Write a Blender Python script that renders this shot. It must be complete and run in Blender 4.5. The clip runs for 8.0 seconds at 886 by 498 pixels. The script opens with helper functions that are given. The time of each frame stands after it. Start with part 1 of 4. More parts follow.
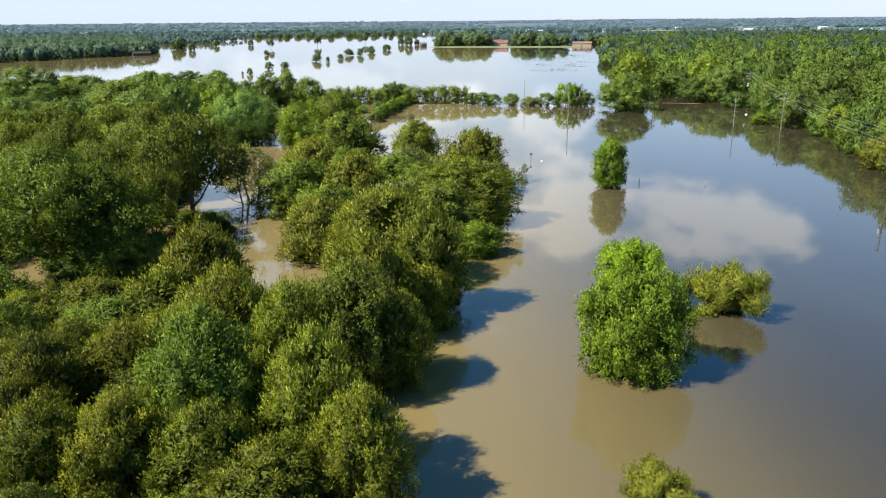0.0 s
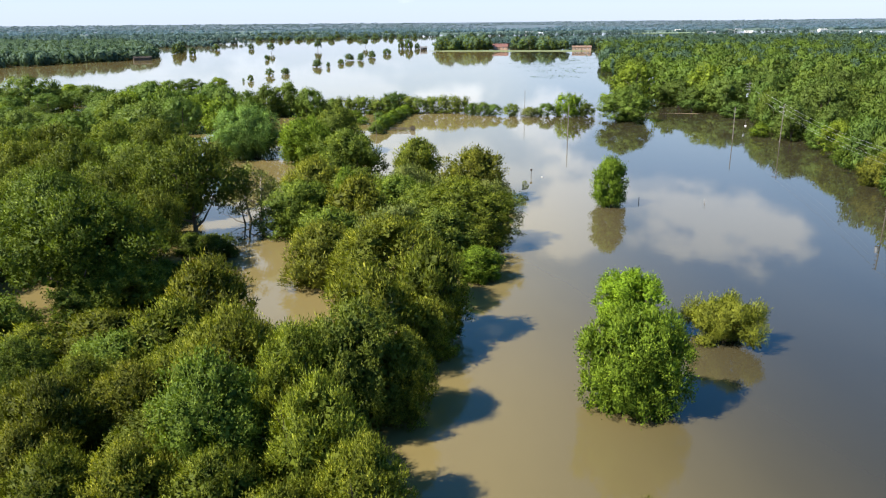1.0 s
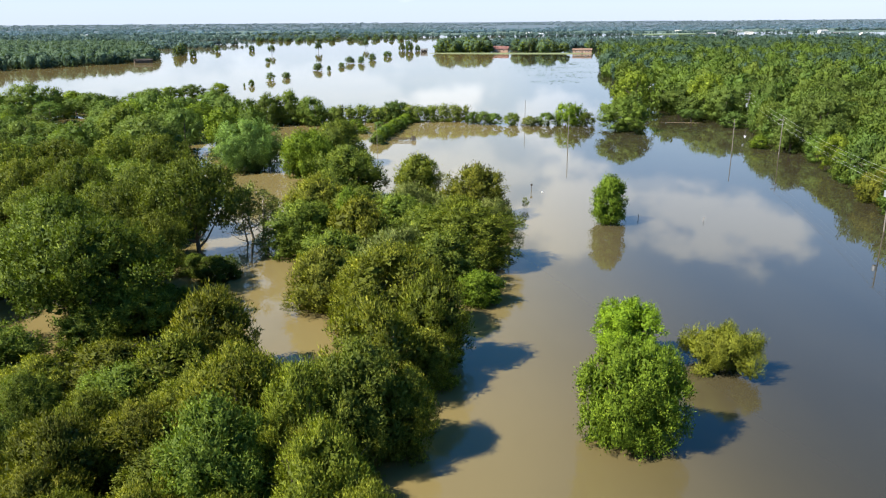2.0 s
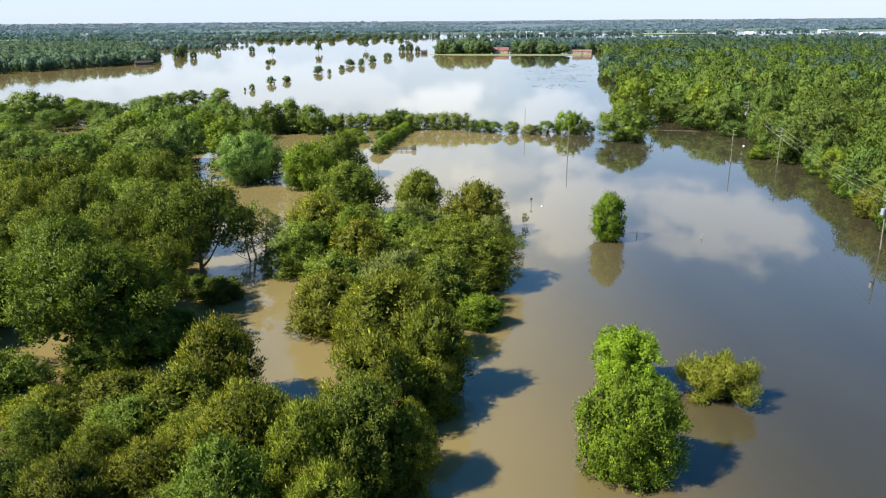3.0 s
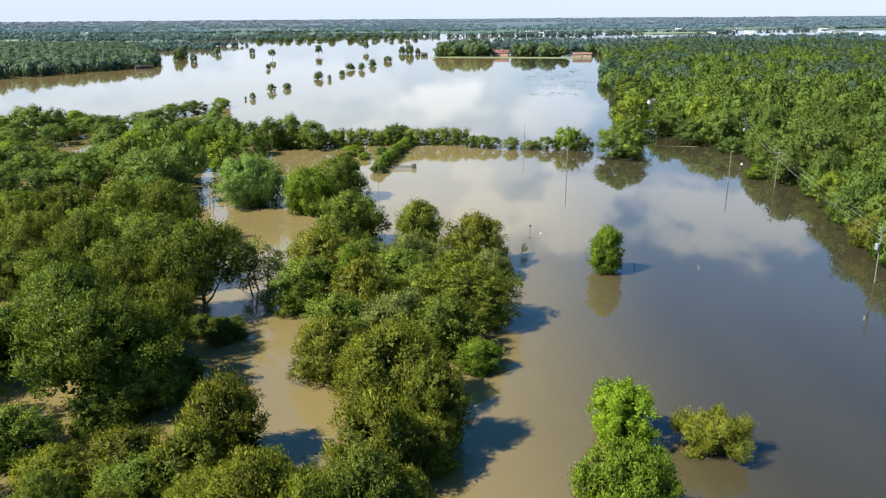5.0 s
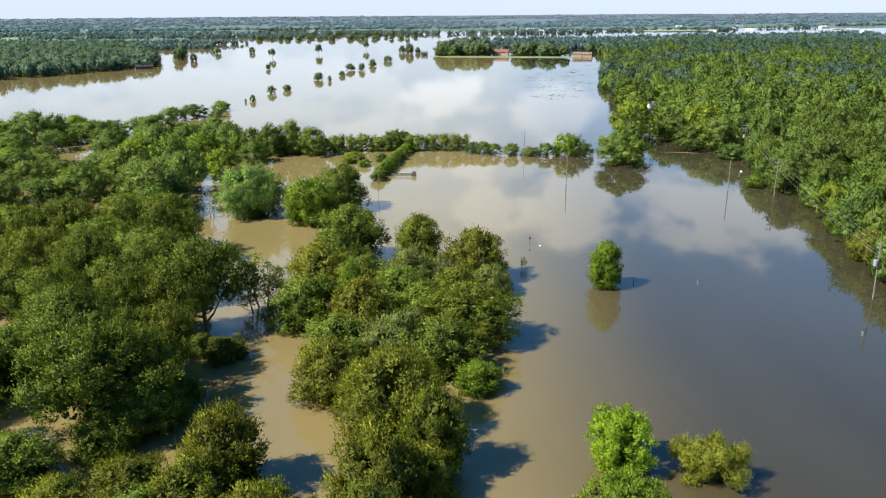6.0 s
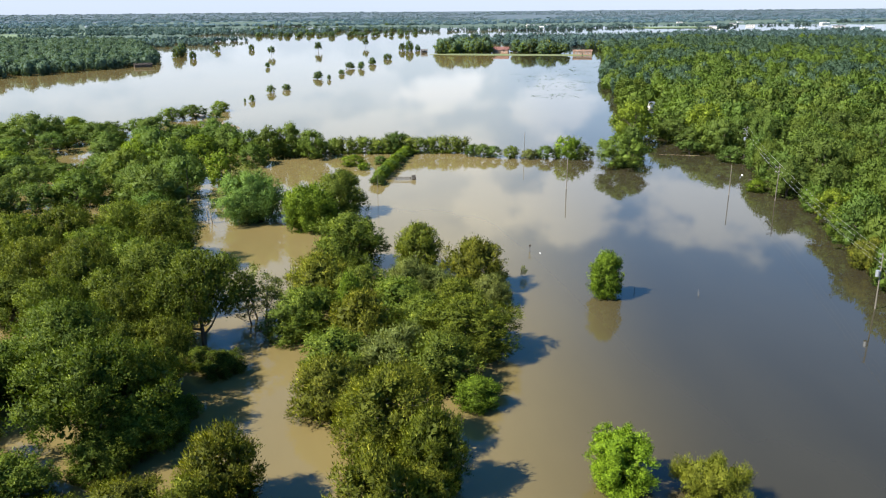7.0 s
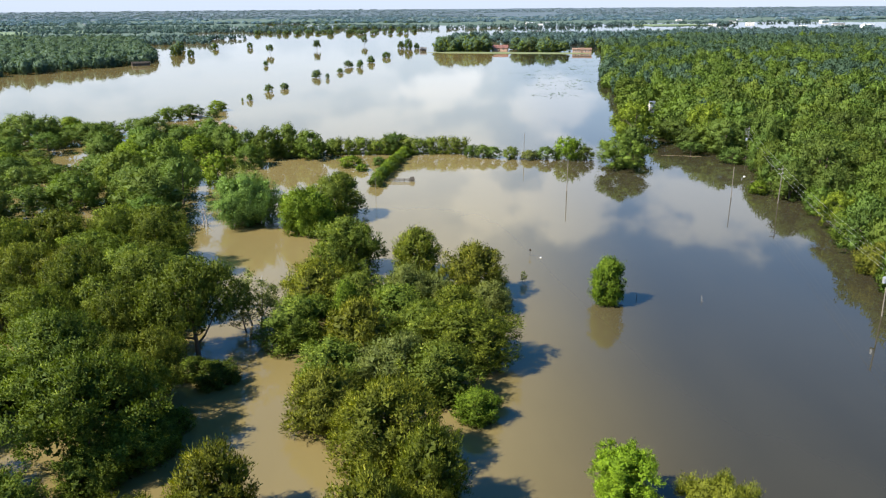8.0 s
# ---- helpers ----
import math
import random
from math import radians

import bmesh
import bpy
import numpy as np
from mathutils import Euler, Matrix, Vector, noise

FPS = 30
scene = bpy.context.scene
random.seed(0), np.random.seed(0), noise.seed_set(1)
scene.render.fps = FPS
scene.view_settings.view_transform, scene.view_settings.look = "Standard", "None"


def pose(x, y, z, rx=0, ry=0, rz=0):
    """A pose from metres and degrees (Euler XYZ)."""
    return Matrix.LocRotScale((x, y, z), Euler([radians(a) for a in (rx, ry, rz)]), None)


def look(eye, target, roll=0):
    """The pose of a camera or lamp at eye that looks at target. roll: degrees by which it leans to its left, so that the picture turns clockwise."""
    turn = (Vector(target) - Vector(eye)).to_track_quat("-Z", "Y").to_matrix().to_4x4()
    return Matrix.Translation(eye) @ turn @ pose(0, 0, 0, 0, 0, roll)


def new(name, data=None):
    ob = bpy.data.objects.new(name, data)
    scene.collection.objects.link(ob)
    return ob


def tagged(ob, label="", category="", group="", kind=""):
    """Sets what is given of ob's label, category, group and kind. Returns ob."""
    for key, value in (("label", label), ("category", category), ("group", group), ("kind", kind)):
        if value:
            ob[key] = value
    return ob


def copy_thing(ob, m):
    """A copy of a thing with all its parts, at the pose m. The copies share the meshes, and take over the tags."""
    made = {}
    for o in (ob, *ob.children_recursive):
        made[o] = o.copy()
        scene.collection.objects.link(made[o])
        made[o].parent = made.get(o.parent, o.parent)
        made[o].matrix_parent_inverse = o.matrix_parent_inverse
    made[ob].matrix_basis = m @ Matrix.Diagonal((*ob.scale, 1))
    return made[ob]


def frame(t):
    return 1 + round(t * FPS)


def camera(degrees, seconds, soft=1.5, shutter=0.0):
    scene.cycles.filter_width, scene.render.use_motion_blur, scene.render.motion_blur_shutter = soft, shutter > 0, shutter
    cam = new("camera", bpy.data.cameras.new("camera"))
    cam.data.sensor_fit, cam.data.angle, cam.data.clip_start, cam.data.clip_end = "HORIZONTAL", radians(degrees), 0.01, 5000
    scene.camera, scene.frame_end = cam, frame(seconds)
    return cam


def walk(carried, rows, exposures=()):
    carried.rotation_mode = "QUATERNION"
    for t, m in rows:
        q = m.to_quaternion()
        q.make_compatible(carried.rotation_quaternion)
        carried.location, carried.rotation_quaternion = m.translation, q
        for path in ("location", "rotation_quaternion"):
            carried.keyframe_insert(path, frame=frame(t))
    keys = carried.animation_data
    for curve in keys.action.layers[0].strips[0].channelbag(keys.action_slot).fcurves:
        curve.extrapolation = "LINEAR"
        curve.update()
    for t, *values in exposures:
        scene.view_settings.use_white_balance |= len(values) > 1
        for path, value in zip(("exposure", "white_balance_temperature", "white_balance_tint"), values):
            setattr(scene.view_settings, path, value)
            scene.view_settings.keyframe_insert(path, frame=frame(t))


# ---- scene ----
cam = camera(61.0, 8.0, soft=1.2)
PATH = [
    (0, (1.703, 3.661, 27.571), (1.779, 5.574, 26.991), -0.5),
    (0.5, (1.654, 3.691, 29.023), (1.73, 5.604, 28.446), -0.5),
    (1, (1.566, 3.613, 30.629), (1.642, 5.526, 30.052), -0.5),
    (1.5, (1.515, 3.65, 32.175), (1.591, 5.563, 31.598), -0.4),
    (3, (1.372, 3.403, 37.289), (1.448, 5.314, 36.706), -0.4),
    (3.5, (1.377, 3.562, 38.762), (1.454, 5.474, 38.179), -0.3),
    (4, (1.486, 3.586, 40.364), (1.561, 5.498, 39.78), -0.5),
    (4.5, (1.472, 3.647, 42.02), (1.548, 5.557, 41.433), -0.4),
    (6, (1.609, 4.285, 47.012), (1.684, 6.192, 46.412), -0.4),
    (6.5, (1.712, 5.136, 48.35), (1.787, 7.041, 47.745), -0.4),
    (7, (1.758, 5.811, 49.07), (1.833, 7.714, 48.46), -0.4),
    (7.5, (1.88, 6.865, 49.574), (1.956, 8.767, 48.959), -0.4),
    (8, (1.945, 8.553, 49.676), (2.022, 10.454, 49.06), -0.4),
]
walk(cam, [(t, look(eye, target, roll)) for t, eye, target, roll in PATH], ((0, 1.44), (1.5, 1.46), (3.5, 1.46), (4.5, 1.43), (6, 1.40), (8, 1.38)))

# ---- world, sun, exposure ----
SUN_EL, SUN_AZ = 45.5, 251.0          # degrees; azimuth clockwise from +y
world = bpy.data.worlds.new("sky")
scene.world = world
world.use_nodes = True
wn, wl = world.node_tree.nodes, world.node_tree.links
wn.clear()
SKY_STRENGTH = 0.097
sky = wn.new("ShaderNodeTexSky")
sky.sky_type, sky.sun_disc = "NISHITA", False
sky.sun_elevation, sky.sun_rotation = radians(SUN_EL), radians(SUN_AZ)
sky.air_density, sky.dust_density, sky.ozone_density, sky.altitude = 1.0, 0.3, 3.0, 30.0


def build_sky():
    """Clear summer sky with a low bank of fair-weather cumulus ahead."""
    coord = wn.new("ShaderNodeTexCoord")
    grain = wn.new("ShaderNodeTexNoise")
    grain.inputs["Scale"].default_value, grain.inputs["Detail"].default_value, grain.inputs["Roughness"].default_value = 11.0, 7.0, 0.6
    flat = wn.new("ShaderNodeVectorMath")
    flat.operation = "MULTIPLY"
    flat.inputs[1].default_value = (1.0, 1.0, 2.0)
    wl.new(coord.outputs["Generated"], flat.inputs[0])
    wl.new(flat.outputs[0], grain.inputs["Vector"])
    total = None
    # azimuth and height in degrees, half width and half height, thickness
    banks = ((5.6, 13.4, 2.6, 2.6, 0.8), (11.6, 13.2, 4.2, 2.8, 1.0), (22.0, 14.4, 4.6, 2.2, 0.95), (16.5, 12.4, 3.0, 1.6, 0.45),
             (3.0, 5.9, 3.2, 1.5, 0.8), (10.4, 6.9, 3.0, 1.5, 0.7), (-12.0, 5.4, 12.0, 2.6, 0.35), (-3.0, 10.5, 7.0, 3.0, 0.5), (4.0, 12.0, 8.0, 3.4, 0.42), (-8.0, 15.0, 12.0, 7.0, 0.3))
    for azimuth, above, wide, high, dense in banks:
        azimuth, above, wide, high = radians(azimuth), radians(above), radians(wide) * 1.25, radians(high) * 1.25
        centre = (math.sin(azimuth) * math.cos(above), math.cos(azimuth) * math.cos(above), math.sin(above))
        off = wn.new("ShaderNodeVectorMath")
        off.operation = "SUBTRACT"
        off.inputs[1].default_value = centre
        wl.new(coord.outputs["Generated"], off.inputs[0])
        size = wn.new("ShaderNodeVectorMath")
        size.operation = "MULTIPLY"
        size.inputs[1].default_value = (1 / wide, 1 / wide, 1 / high)
        wl.new(off.outputs[0], size.inputs[0])
        far = wn.new("ShaderNodeVectorMath")
        far.operation = "LENGTH"
        wl.new(size.outputs[0], far.inputs[0])
        rough = wn.new("ShaderNodeMath")
        rough.operation = "MULTIPLY_ADD"
        rough.inputs[1].default_value, rough.inputs[2].default_value = -3.2, 1.6
        wl.new(grain.outputs["Fac"], rough.inputs[0])
        both = wn.new("ShaderNodeMath")
        wl.new(far.outputs["Value"], both.inputs[0])
        wl.new(rough.outputs[0], both.inputs[1])
        ramp = wn.new("ShaderNodeMapRange")
        ramp.interpolation_type = "SMOOTHSTEP"
        for i, v in enumerate((1.12, 0.5, 0.0, dense), 1):
            ramp.inputs[i].default_value = v
        wl.new(both.outputs[0], ramp.inputs[0])
        if total is None:
            total = ramp.outputs[0]
        else:
            most = wn.new("ShaderNodeMath")
            most.operation = "MAXIMUM"
            wl.new(total, most.inputs[0])
            wl.new(ramp.outputs[0], most.inputs[1])
            total = most.outputs[0]
    mix = wn.new("ShaderNodeMix")
    mix.data_type = "RGBA"
    mix.inputs[7].default_value = (5.1, 5.55, 6.2, 1)
    wl.new(total, mix.inputs[0])
    # milky summer haze low over the horizon, under the clouds
    height = wn.new("ShaderNodeSeparateXYZ")
    wl.new(coord.outputs["Generated"], height.inputs[0])
    low = wn.new("ShaderNodeMapRange")
    low.interpolation_type = "SMOOTHSTEP"
    for i, v in enumerate((0.0, 0.44, 0.9, 0.0), 1):
        low.inputs[i].default_value = v
    wl.new(height.outputs["Z"], low.inputs[0])
    haze = wn.new("ShaderNodeMix")
    haze.data_type = "RGBA"
    haze.inputs[7].default_value = (2.6, 3.12, 4.1, 1)
    wl.new(low.outputs[0], haze.inputs[0])
    deep = wn.new("ShaderNodeHueSaturation")
    deep.inputs["Saturation"].default_value = 1.32
    wl.new(sky.outputs[0], deep.inputs["Color"])
    wl.new(deep.outputs[0], haze.inputs[6])
    wl.new(haze.outputs[2], mix.inputs[6])
    back = wn.new("ShaderNodeBackground")
    back.inputs["Strength"].default_value = SKY_STRENGTH
    wl.new(mix.outputs[2], back.inputs["Color"])
    out = wn.new("ShaderNodeOutputWorld")
    wl.new(back.outputs[0], out.inputs["Surface"])


build_sky()
sun = new("sun", bpy.data.lights.new("sun", "SUN"))
sun.data.energy, sun.data.angle, sun.data.color = 5.0, radians(0.53), (1.0, 0.94, 0.84)
sun_way = Vector((math.sin(radians(SUN_AZ)) * math.cos(radians(SUN_EL)), math.cos(radians(SUN_AZ)) * math.cos(radians(SUN_EL)), math.sin(radians(SUN_EL))))
sun.matrix_world = look(sun_way * 100, (0, 0, 0))


# ---- materials ----
def material(name):
    m = bpy.data.materials.new(name)
    m.use_nodes = True
    return m, m.node_tree.nodes, m.node_tree.links, m.node_tree.nodes["Principled BSDF"]


def ramp_node(nodes, stops):
    r = nodes.new("ShaderNodeValToRGB")
    while len(r.color_ramp.elements) < len(stops):
        r.color_ramp.elements.new(0.5)
    for e, (p, c) in zip(r.color_ramp.elements, stops):
        e.position, e.color = p, (*c, 1)
    return r


def noise_node(nodes, links, scale, detail=4.0, rough=0.55, coords="Object", stretch=None):
    n = nodes.new("ShaderNodeTexNoise")
    n.inputs["Scale"].default_value, n.inputs["Detail"].default_value, n.inputs["Roughness"].default_value = scale, detail, rough
    c = nodes.new("ShaderNodeTexCoord")
    if stretch:
        v = nodes.new("ShaderNodeVectorMath")
        v.operation = "MULTIPLY"
        v.inputs[1].default_value = stretch
        links.new(c.outputs[coords], v.inputs[0])
        links.new(v.outputs[0], n.inputs["Vector"])
    else:
        links.new(c.outputs[coords], n.inputs["Vector"])
    return n


INNER_SHADED = {}


def leaf_material(name, dark, mid, light, shine=0.12, through_light=0.29, spread=0.12, clumps=0.9, speckle=0.4):
    """Leaves: each sprig has its own green, each tree its own shift."""
    if not name.endswith("_old"):    # leaves inside a crown get a darker copy, standing in for its shade
        INNER_SHADED[name] = leaf_material(name + "_old", dark, tuple(0.5 * (a + b) for a, b in zip(dark, mid)), tuple(0.75 * c for c in mid), shine, through_light, spread, clumps, speckle)
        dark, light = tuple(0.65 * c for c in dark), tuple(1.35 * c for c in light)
    m, nodes, links, bsdf = material(name)
    geo = nodes.new("ShaderNodeNewGeometry")
    ramp = ramp_node(nodes, ((0.0, dark), (0.55, mid), (1.0, light)))
    clump = noise_node(nodes, links, clumps, 2.0, 0.6)
    near_clump = nodes.new("ShaderNodeMapRange")
    near_clump.inputs[1].default_value, near_clump.inputs[2].default_value, near_clump.inputs[3].default_value, near_clump.inputs[4].default_value = 0.3, 0.7, -0.22 + 0.4 * (0.8 - speckle), 0.36 + 0.45 * (0.8 - speckle)
    links.new(clump.outputs["Fac"], near_clump.inputs[0])
    tone = nodes.new("ShaderNodeMath")
    tone.operation = "MULTIPLY_ADD"
    tone.inputs[1].default_value = speckle
    links.new(geo.outputs["Random Per Island"], tone.inputs[0])
    links.new(near_clump.outputs[0], tone.inputs[2])
    links.new(tone.outputs[0], ramp.inputs[0])
    info = nodes.new("ShaderNodeObjectInfo")
    hue = nodes.new("ShaderNodeHueSaturation")
    shift = nodes.new("ShaderNodeMapRange")
    shift.inputs[3].default_value, shift.inputs[4].default_value = 0.5 - spread * 0.14, 0.5 + spread * 0.07
    links.new(info.outputs["Random"], shift.inputs[0])
    links.new(shift.outputs[0], hue.inputs["Hue"])
    value = nodes.new("ShaderNodeMapRange")
    value.inputs[3].default_value, value.inputs[4].default_value = 1 - spread * 2.0, 1 + spread * 2.0
    wrap = nodes.new("ShaderNodeMath")
    wrap.operation = "FRACT"
    times = nodes.new("ShaderNodeMath")
    times.operation = "MULTIPLY"
    times.inputs[1].default_value = 7.31
    links.new(info.outputs["Random"], times.inputs[0])
    links.new(times.outputs[0], wrap.inputs[0])
    links.new(wrap.outputs[0], value.inputs[0])
    links.new(value.outputs[0], hue.inputs["Value"])
    links.new(ramp.outputs[0], hue.inputs["Color"])
    links.new(hue.outputs[0], bsdf.inputs["Base Color"])
    bsdf.inputs["Roughness"].default_value, bsdf.inputs["Specular IOR Level"].default_value = 0.65, shine
    thin = nodes.new("ShaderNodeBsdfTranslucent")
    warm = nodes.new("ShaderNodeMix")
    warm.data_type, warm.blend_type = "RGBA", "MULTIPLY"
    warm.inputs[0].default_value, warm.inputs[7].default_value = 1.0, (1.15, 1.2, 0.45, 1)
    links.new(hue.outputs[0], warm.inputs[6])
    links.new(warm.outputs[2], thin.inputs["Color"])
    mix = nodes.new("ShaderNodeMixShader")
    mix.inputs[0].default_value = through_light
    links.new(bsdf.outputs[0], mix.inputs[1])
    links.new(thin.outputs[0], mix.inputs[2])
    links.new(mix.outputs[0], nodes["Material Output"].inputs["Surface"])
    return m


def plain_material(name, low, high, scale=6.0, rough=0.8, bump=0.3, metal=0.0, stretch=None):
    m, nodes, links, bsdf = material(name)
    big = noise_node(nodes, links, scale * 0.2, 3.0, stretch=stretch)
    fine = noise_node(nodes, links, scale, 6.0, 0.65, stretch=stretch)
    mixed = nodes.new("ShaderNodeMath")
    mixed.operation = "MULTIPLY_ADD"
    mixed.inputs[1].default_value = 0.6
    links.new(fine.outputs["Fac"], mixed.inputs[0])
    half = nodes.new("ShaderNodeMath")
    half.operation = "MULTIPLY"
    half.inputs[1].default_value = 0.4
    links.new(big.outputs["Fac"], half.inputs[0])
    links.new(half.outputs[0], mixed.inputs[2])
    ramp = ramp_node(nodes, ((0.3, low), (0.7, high)))
    links.new(mixed.outputs[0], ramp.inputs[0])
    links.new(ramp.outputs[0], bsdf.inputs["Base Color"])
    bsdf.inputs["Roughness"].default_value, bsdf.inputs["Metallic"].default_value = rough, metal
    b = nodes.new("ShaderNodeBump")
    b.inputs["Strength"].default_value, b.inputs["Distance"].default_value = bump, 0.05
    links.new(fine.outputs["Fac"], b.inputs["Height"])
    links.new(b.outputs[0], bsdf.inputs["Normal"])
    return m


def water_material():
    """Silty flood water: a brown body under a smooth, barely rippled face."""
    m, nodes, links, bsdf = material("silty_water")
    wide = noise_node(nodes, links, 0.010, 4.0, 0.55)
    streak = noise_node(nodes, links, 0.05, 5.0, 0.6, stretch=(1.0, 0.35, 1.0))
    both = nodes.new("ShaderNodeMath")
    both.operation = "MULTIPLY_ADD"
    both.inputs[1].default_value = 0.35
    links.new(streak.outputs["Fac"], both.inputs[0])
    part_of = nodes.new("ShaderNodeMath")
    part_of.operation = "MULTIPLY"
    part_of.inputs[1].default_value = 0.65
    links.new(wide.outputs["Fac"], part_of.inputs[0])
    links.new(part_of.outputs[0], both.inputs[2])
    silty = ramp_node(nodes, ((0.35, (0.118, 0.092, 0.036)), (0.65, (0.160, 0.124, 0.051))))
    links.new(both.outputs[0], silty.inputs[0])
    clear = ramp_node(nodes, ((0.35, (0.024, 0.021, 0.012)), (0.65, (0.037, 0.032, 0.018))))
    links.new(both.outputs[0], clear.inputs[0])
    # the silt lies in the shallows of the grove and thins out over the drowned field
    where = nodes.new("ShaderNodeTexCoord")
    axes = nodes.new("ShaderNodeSeparateXYZ")
    links.new(where.outputs["Object"], axes.inputs[0])
    wander = nodes.new("ShaderNodeMath")
    wander.operation = "MULTIPLY_ADD"
    wander.inputs[1].default_value = 26.0
    links.new(wide.outputs["Fac"], wander.inputs[0])
    fan = nodes.new("ShaderNodeMath")      # it fans out with the current
    fan.operation = "MULTIPLY_ADD"
    fan.inputs[1].default_value = -0.12
    links.new(axes.outputs["Y"], fan.inputs[0])
    links.new(axes.outputs["X"], fan.inputs[2])
    links.new(fan.outputs[0], wander.inputs[2])
    plume = nodes.new("ShaderNodeMapRange")
    plume.interpolation_type = "SMOOTHSTEP"
    for i, v in enumerate((2.0, 46.0, 0.0, 1.0), 1):
        plume.inputs[i].default_value = v
    links.new(wander.outputs[0], plume.inputs[0])
    ramp = nodes.new("ShaderNodeMix")
    ramp.data_type = "RGBA"
    links.new(plume.outputs[0], ramp.inputs[0])
    links.new(silty.outputs[0], ramp.inputs[6])
    links.new(clear.outputs[0], ramp.inputs[7])
    links.new(ramp.outputs[2], bsdf.inputs["Base Color"])
    bsdf.inputs["Roughness"].default_value, bsdf.inputs["IOR"].default_value = 0.03, 1.38
    ripple = noise_node(nodes, links, 0.9, 3.0, 0.5)
    b = nodes.new("ShaderNodeBump")
    b.inputs["Strength"].default_value, b.inputs["Distance"].default_value = 0.02, 0.12
    links.new(ripple.outputs["Fac"], b.inputs["Height"])
    links.new(b.outputs[0], bsdf.inputs["Normal"])
    return m


M_WATER = water_material()
M_GROUND = plain_material("wet_grassland", (0.032, 0.060, 0.038), (0.066, 0.096, 0.064), 0.02, 0.9, 0.1)
M_MUD = plain_material("wet_mud", (0.10, 0.075, 0.04), (0.22, 0.17, 0.09), 0.8, 0.7)
M_GRASS = plain_material("bank_grass", (0.06, 0.09, 0.03), (0.14, 0.15, 0.06), 0.5, 0.9)
M_PASTURE = plain_material("pasture_grass", (0.085, 0.125, 0.055), (0.130, 0.170, 0.080), 0.05, 0.9, 0.1)
M_BARK = plain_material("grey_brown_bark", (0.035, 0.026, 0.018), (0.11, 0.085, 0.06), 5.0, 0.9, 0.8, stretch=(1, 1, 0.25))
M_BARE = plain_material("bleached_dead_wood", (0.22, 0.19, 0.15), (0.42, 0.38, 0.32), 6.0, 0.85, 0.4, stretch=(1, 1, 0.25))
M_POLE = plain_material("weathered_pole_wood", (0.10, 0.088, 0.068), (0.20, 0.175, 0.14), 3.0, 0.85, 0.4, stretch=(1, 1, 0.1))
M_PLANK = plain_material("dark_weathered_plank", (0.03, 0.024, 0.018), (0.075, 0.058, 0.044), 4.0, 0.85, 0.4)
M_STEEL = plain_material("galvanised_steel", (0.45, 0.46, 0.47), (0.62, 0.63, 0.64), 3.0, 0.45, 0.1, metal=0.8)
M_WHITE = plain_material("white_painted_metal", (0.62, 0.63, 0.62), (0.8, 0.8, 0.79), 2.0, 0.45, 0.1)
M_WIRE = plain_material("dull_aluminium_wire", (0.42, 0.42, 0.40), (0.55, 0.55, 0.52), 2.0, 0.5, 0.0, metal=0.6)
M_RED = plain_material("faded_red_roof_metal", (0.22, 0.105, 0.085), (0.30, 0.15, 0.12), 1.0, 0.6, 0.1)
M_ORANGE = plain_material("tan_orange_brick", (0.27, 0.165, 0.11), (0.36, 0.24, 0.165), 1.5, 0.8, 0.2)
M_WALL = plain_material("pale_siding", (0.55, 0.53, 0.48), (0.72, 0.70, 0.65), 1.0, 0.7, 0.1)
M_SHINGLE = plain_material("grey_shingle", (0.14, 0.13, 0.13), (0.26, 0.25, 0.24), 1.0, 0.85, 0.2)
M_PANE = plain_material("dark_window_pane", (0.02, 0.025, 0.03), (0.04, 0.045, 0.05), 1.0, 0.1, 0.0)
# the air's haze over the rise is put into this blue-grey base colour
M_FAR_RIDGE = plain_material("hazed_wooded_rise", (0.040, 0.060, 0.070), (0.068, 0.096, 0.112), 0.02, 0.95, 0.0, stretch=(0.25, 1, 3))

LEAF_OLIVE = leaf_material("leaf_olive", (0.044, 0.057, 0.008), (0.130, 0.154, 0.014), (0.235, 0.236, 0.027), speckle=0.55)
LEAF_DARK = leaf_material("leaf_dark_oak", (0.036, 0.055, 0.007), (0.099, 0.128, 0.014), (0.179, 0.202, 0.026), spread=0.13)
LEAF_MID = leaf_material("leaf_mid_green", (0.042, 0.068, 0.009), (0.107, 0.148, 0.019), (0.200, 0.231, 0.031), spread=0.11)
LEAF_BRIGHT = leaf_material("leaf_bright_green", (0.048, 0.084, 0.008), (0.120, 0.182, 0.014), (0.211, 0.274, 0.025), spread=0.06)
LEAF_LIME = leaf_material("leaf_young_lime_green", (0.075, 0.130, 0.008), (0.185, 0.285, 0.016), (0.300, 0.410, 0.026), spread=0.02)
LEAF_SAGE = leaf_material("leaf_soft_green", (0.075, 0.126, 0.029), (0.145, 0.226, 0.047), (0.205, 0.294, 0.075), spread=0.03)
LEAF_YELLOW = leaf_material("leaf_yellow_green", (0.082, 0.092, 0.011), (0.180, 0.194, 0.020), (0.287, 0.291, 0.036), spread=0.04)
LEAF_PALE_OLIVE = leaf_material("leaf_pale_olive", (0.035, 0.044, 0.006), (0.104, 0.115, 0.013), (0.183, 0.181, 0.024), speckle=0.55)
LEAF_GOLD = leaf_material("leaf_turning_gold", (0.066, 0.096, 0.011), (0.144, 0.190, 0.017), (0.210, 0.259, 0.031), spread=0.03)
LEAF_GREY = leaf_material("leaf_grey_green", (0.061, 0.079, 0.018), (0.135, 0.159, 0.037), (0.216, 0.236, 0.069), spread=0.05)
LEAF_WOOD = leaf_material("leaf_wood_canopy", (0.044, 0.076, 0.016), (0.089, 0.138, 0.026), (0.141, 0.183, 0.038), clumps=0.10, speckle=0.25)
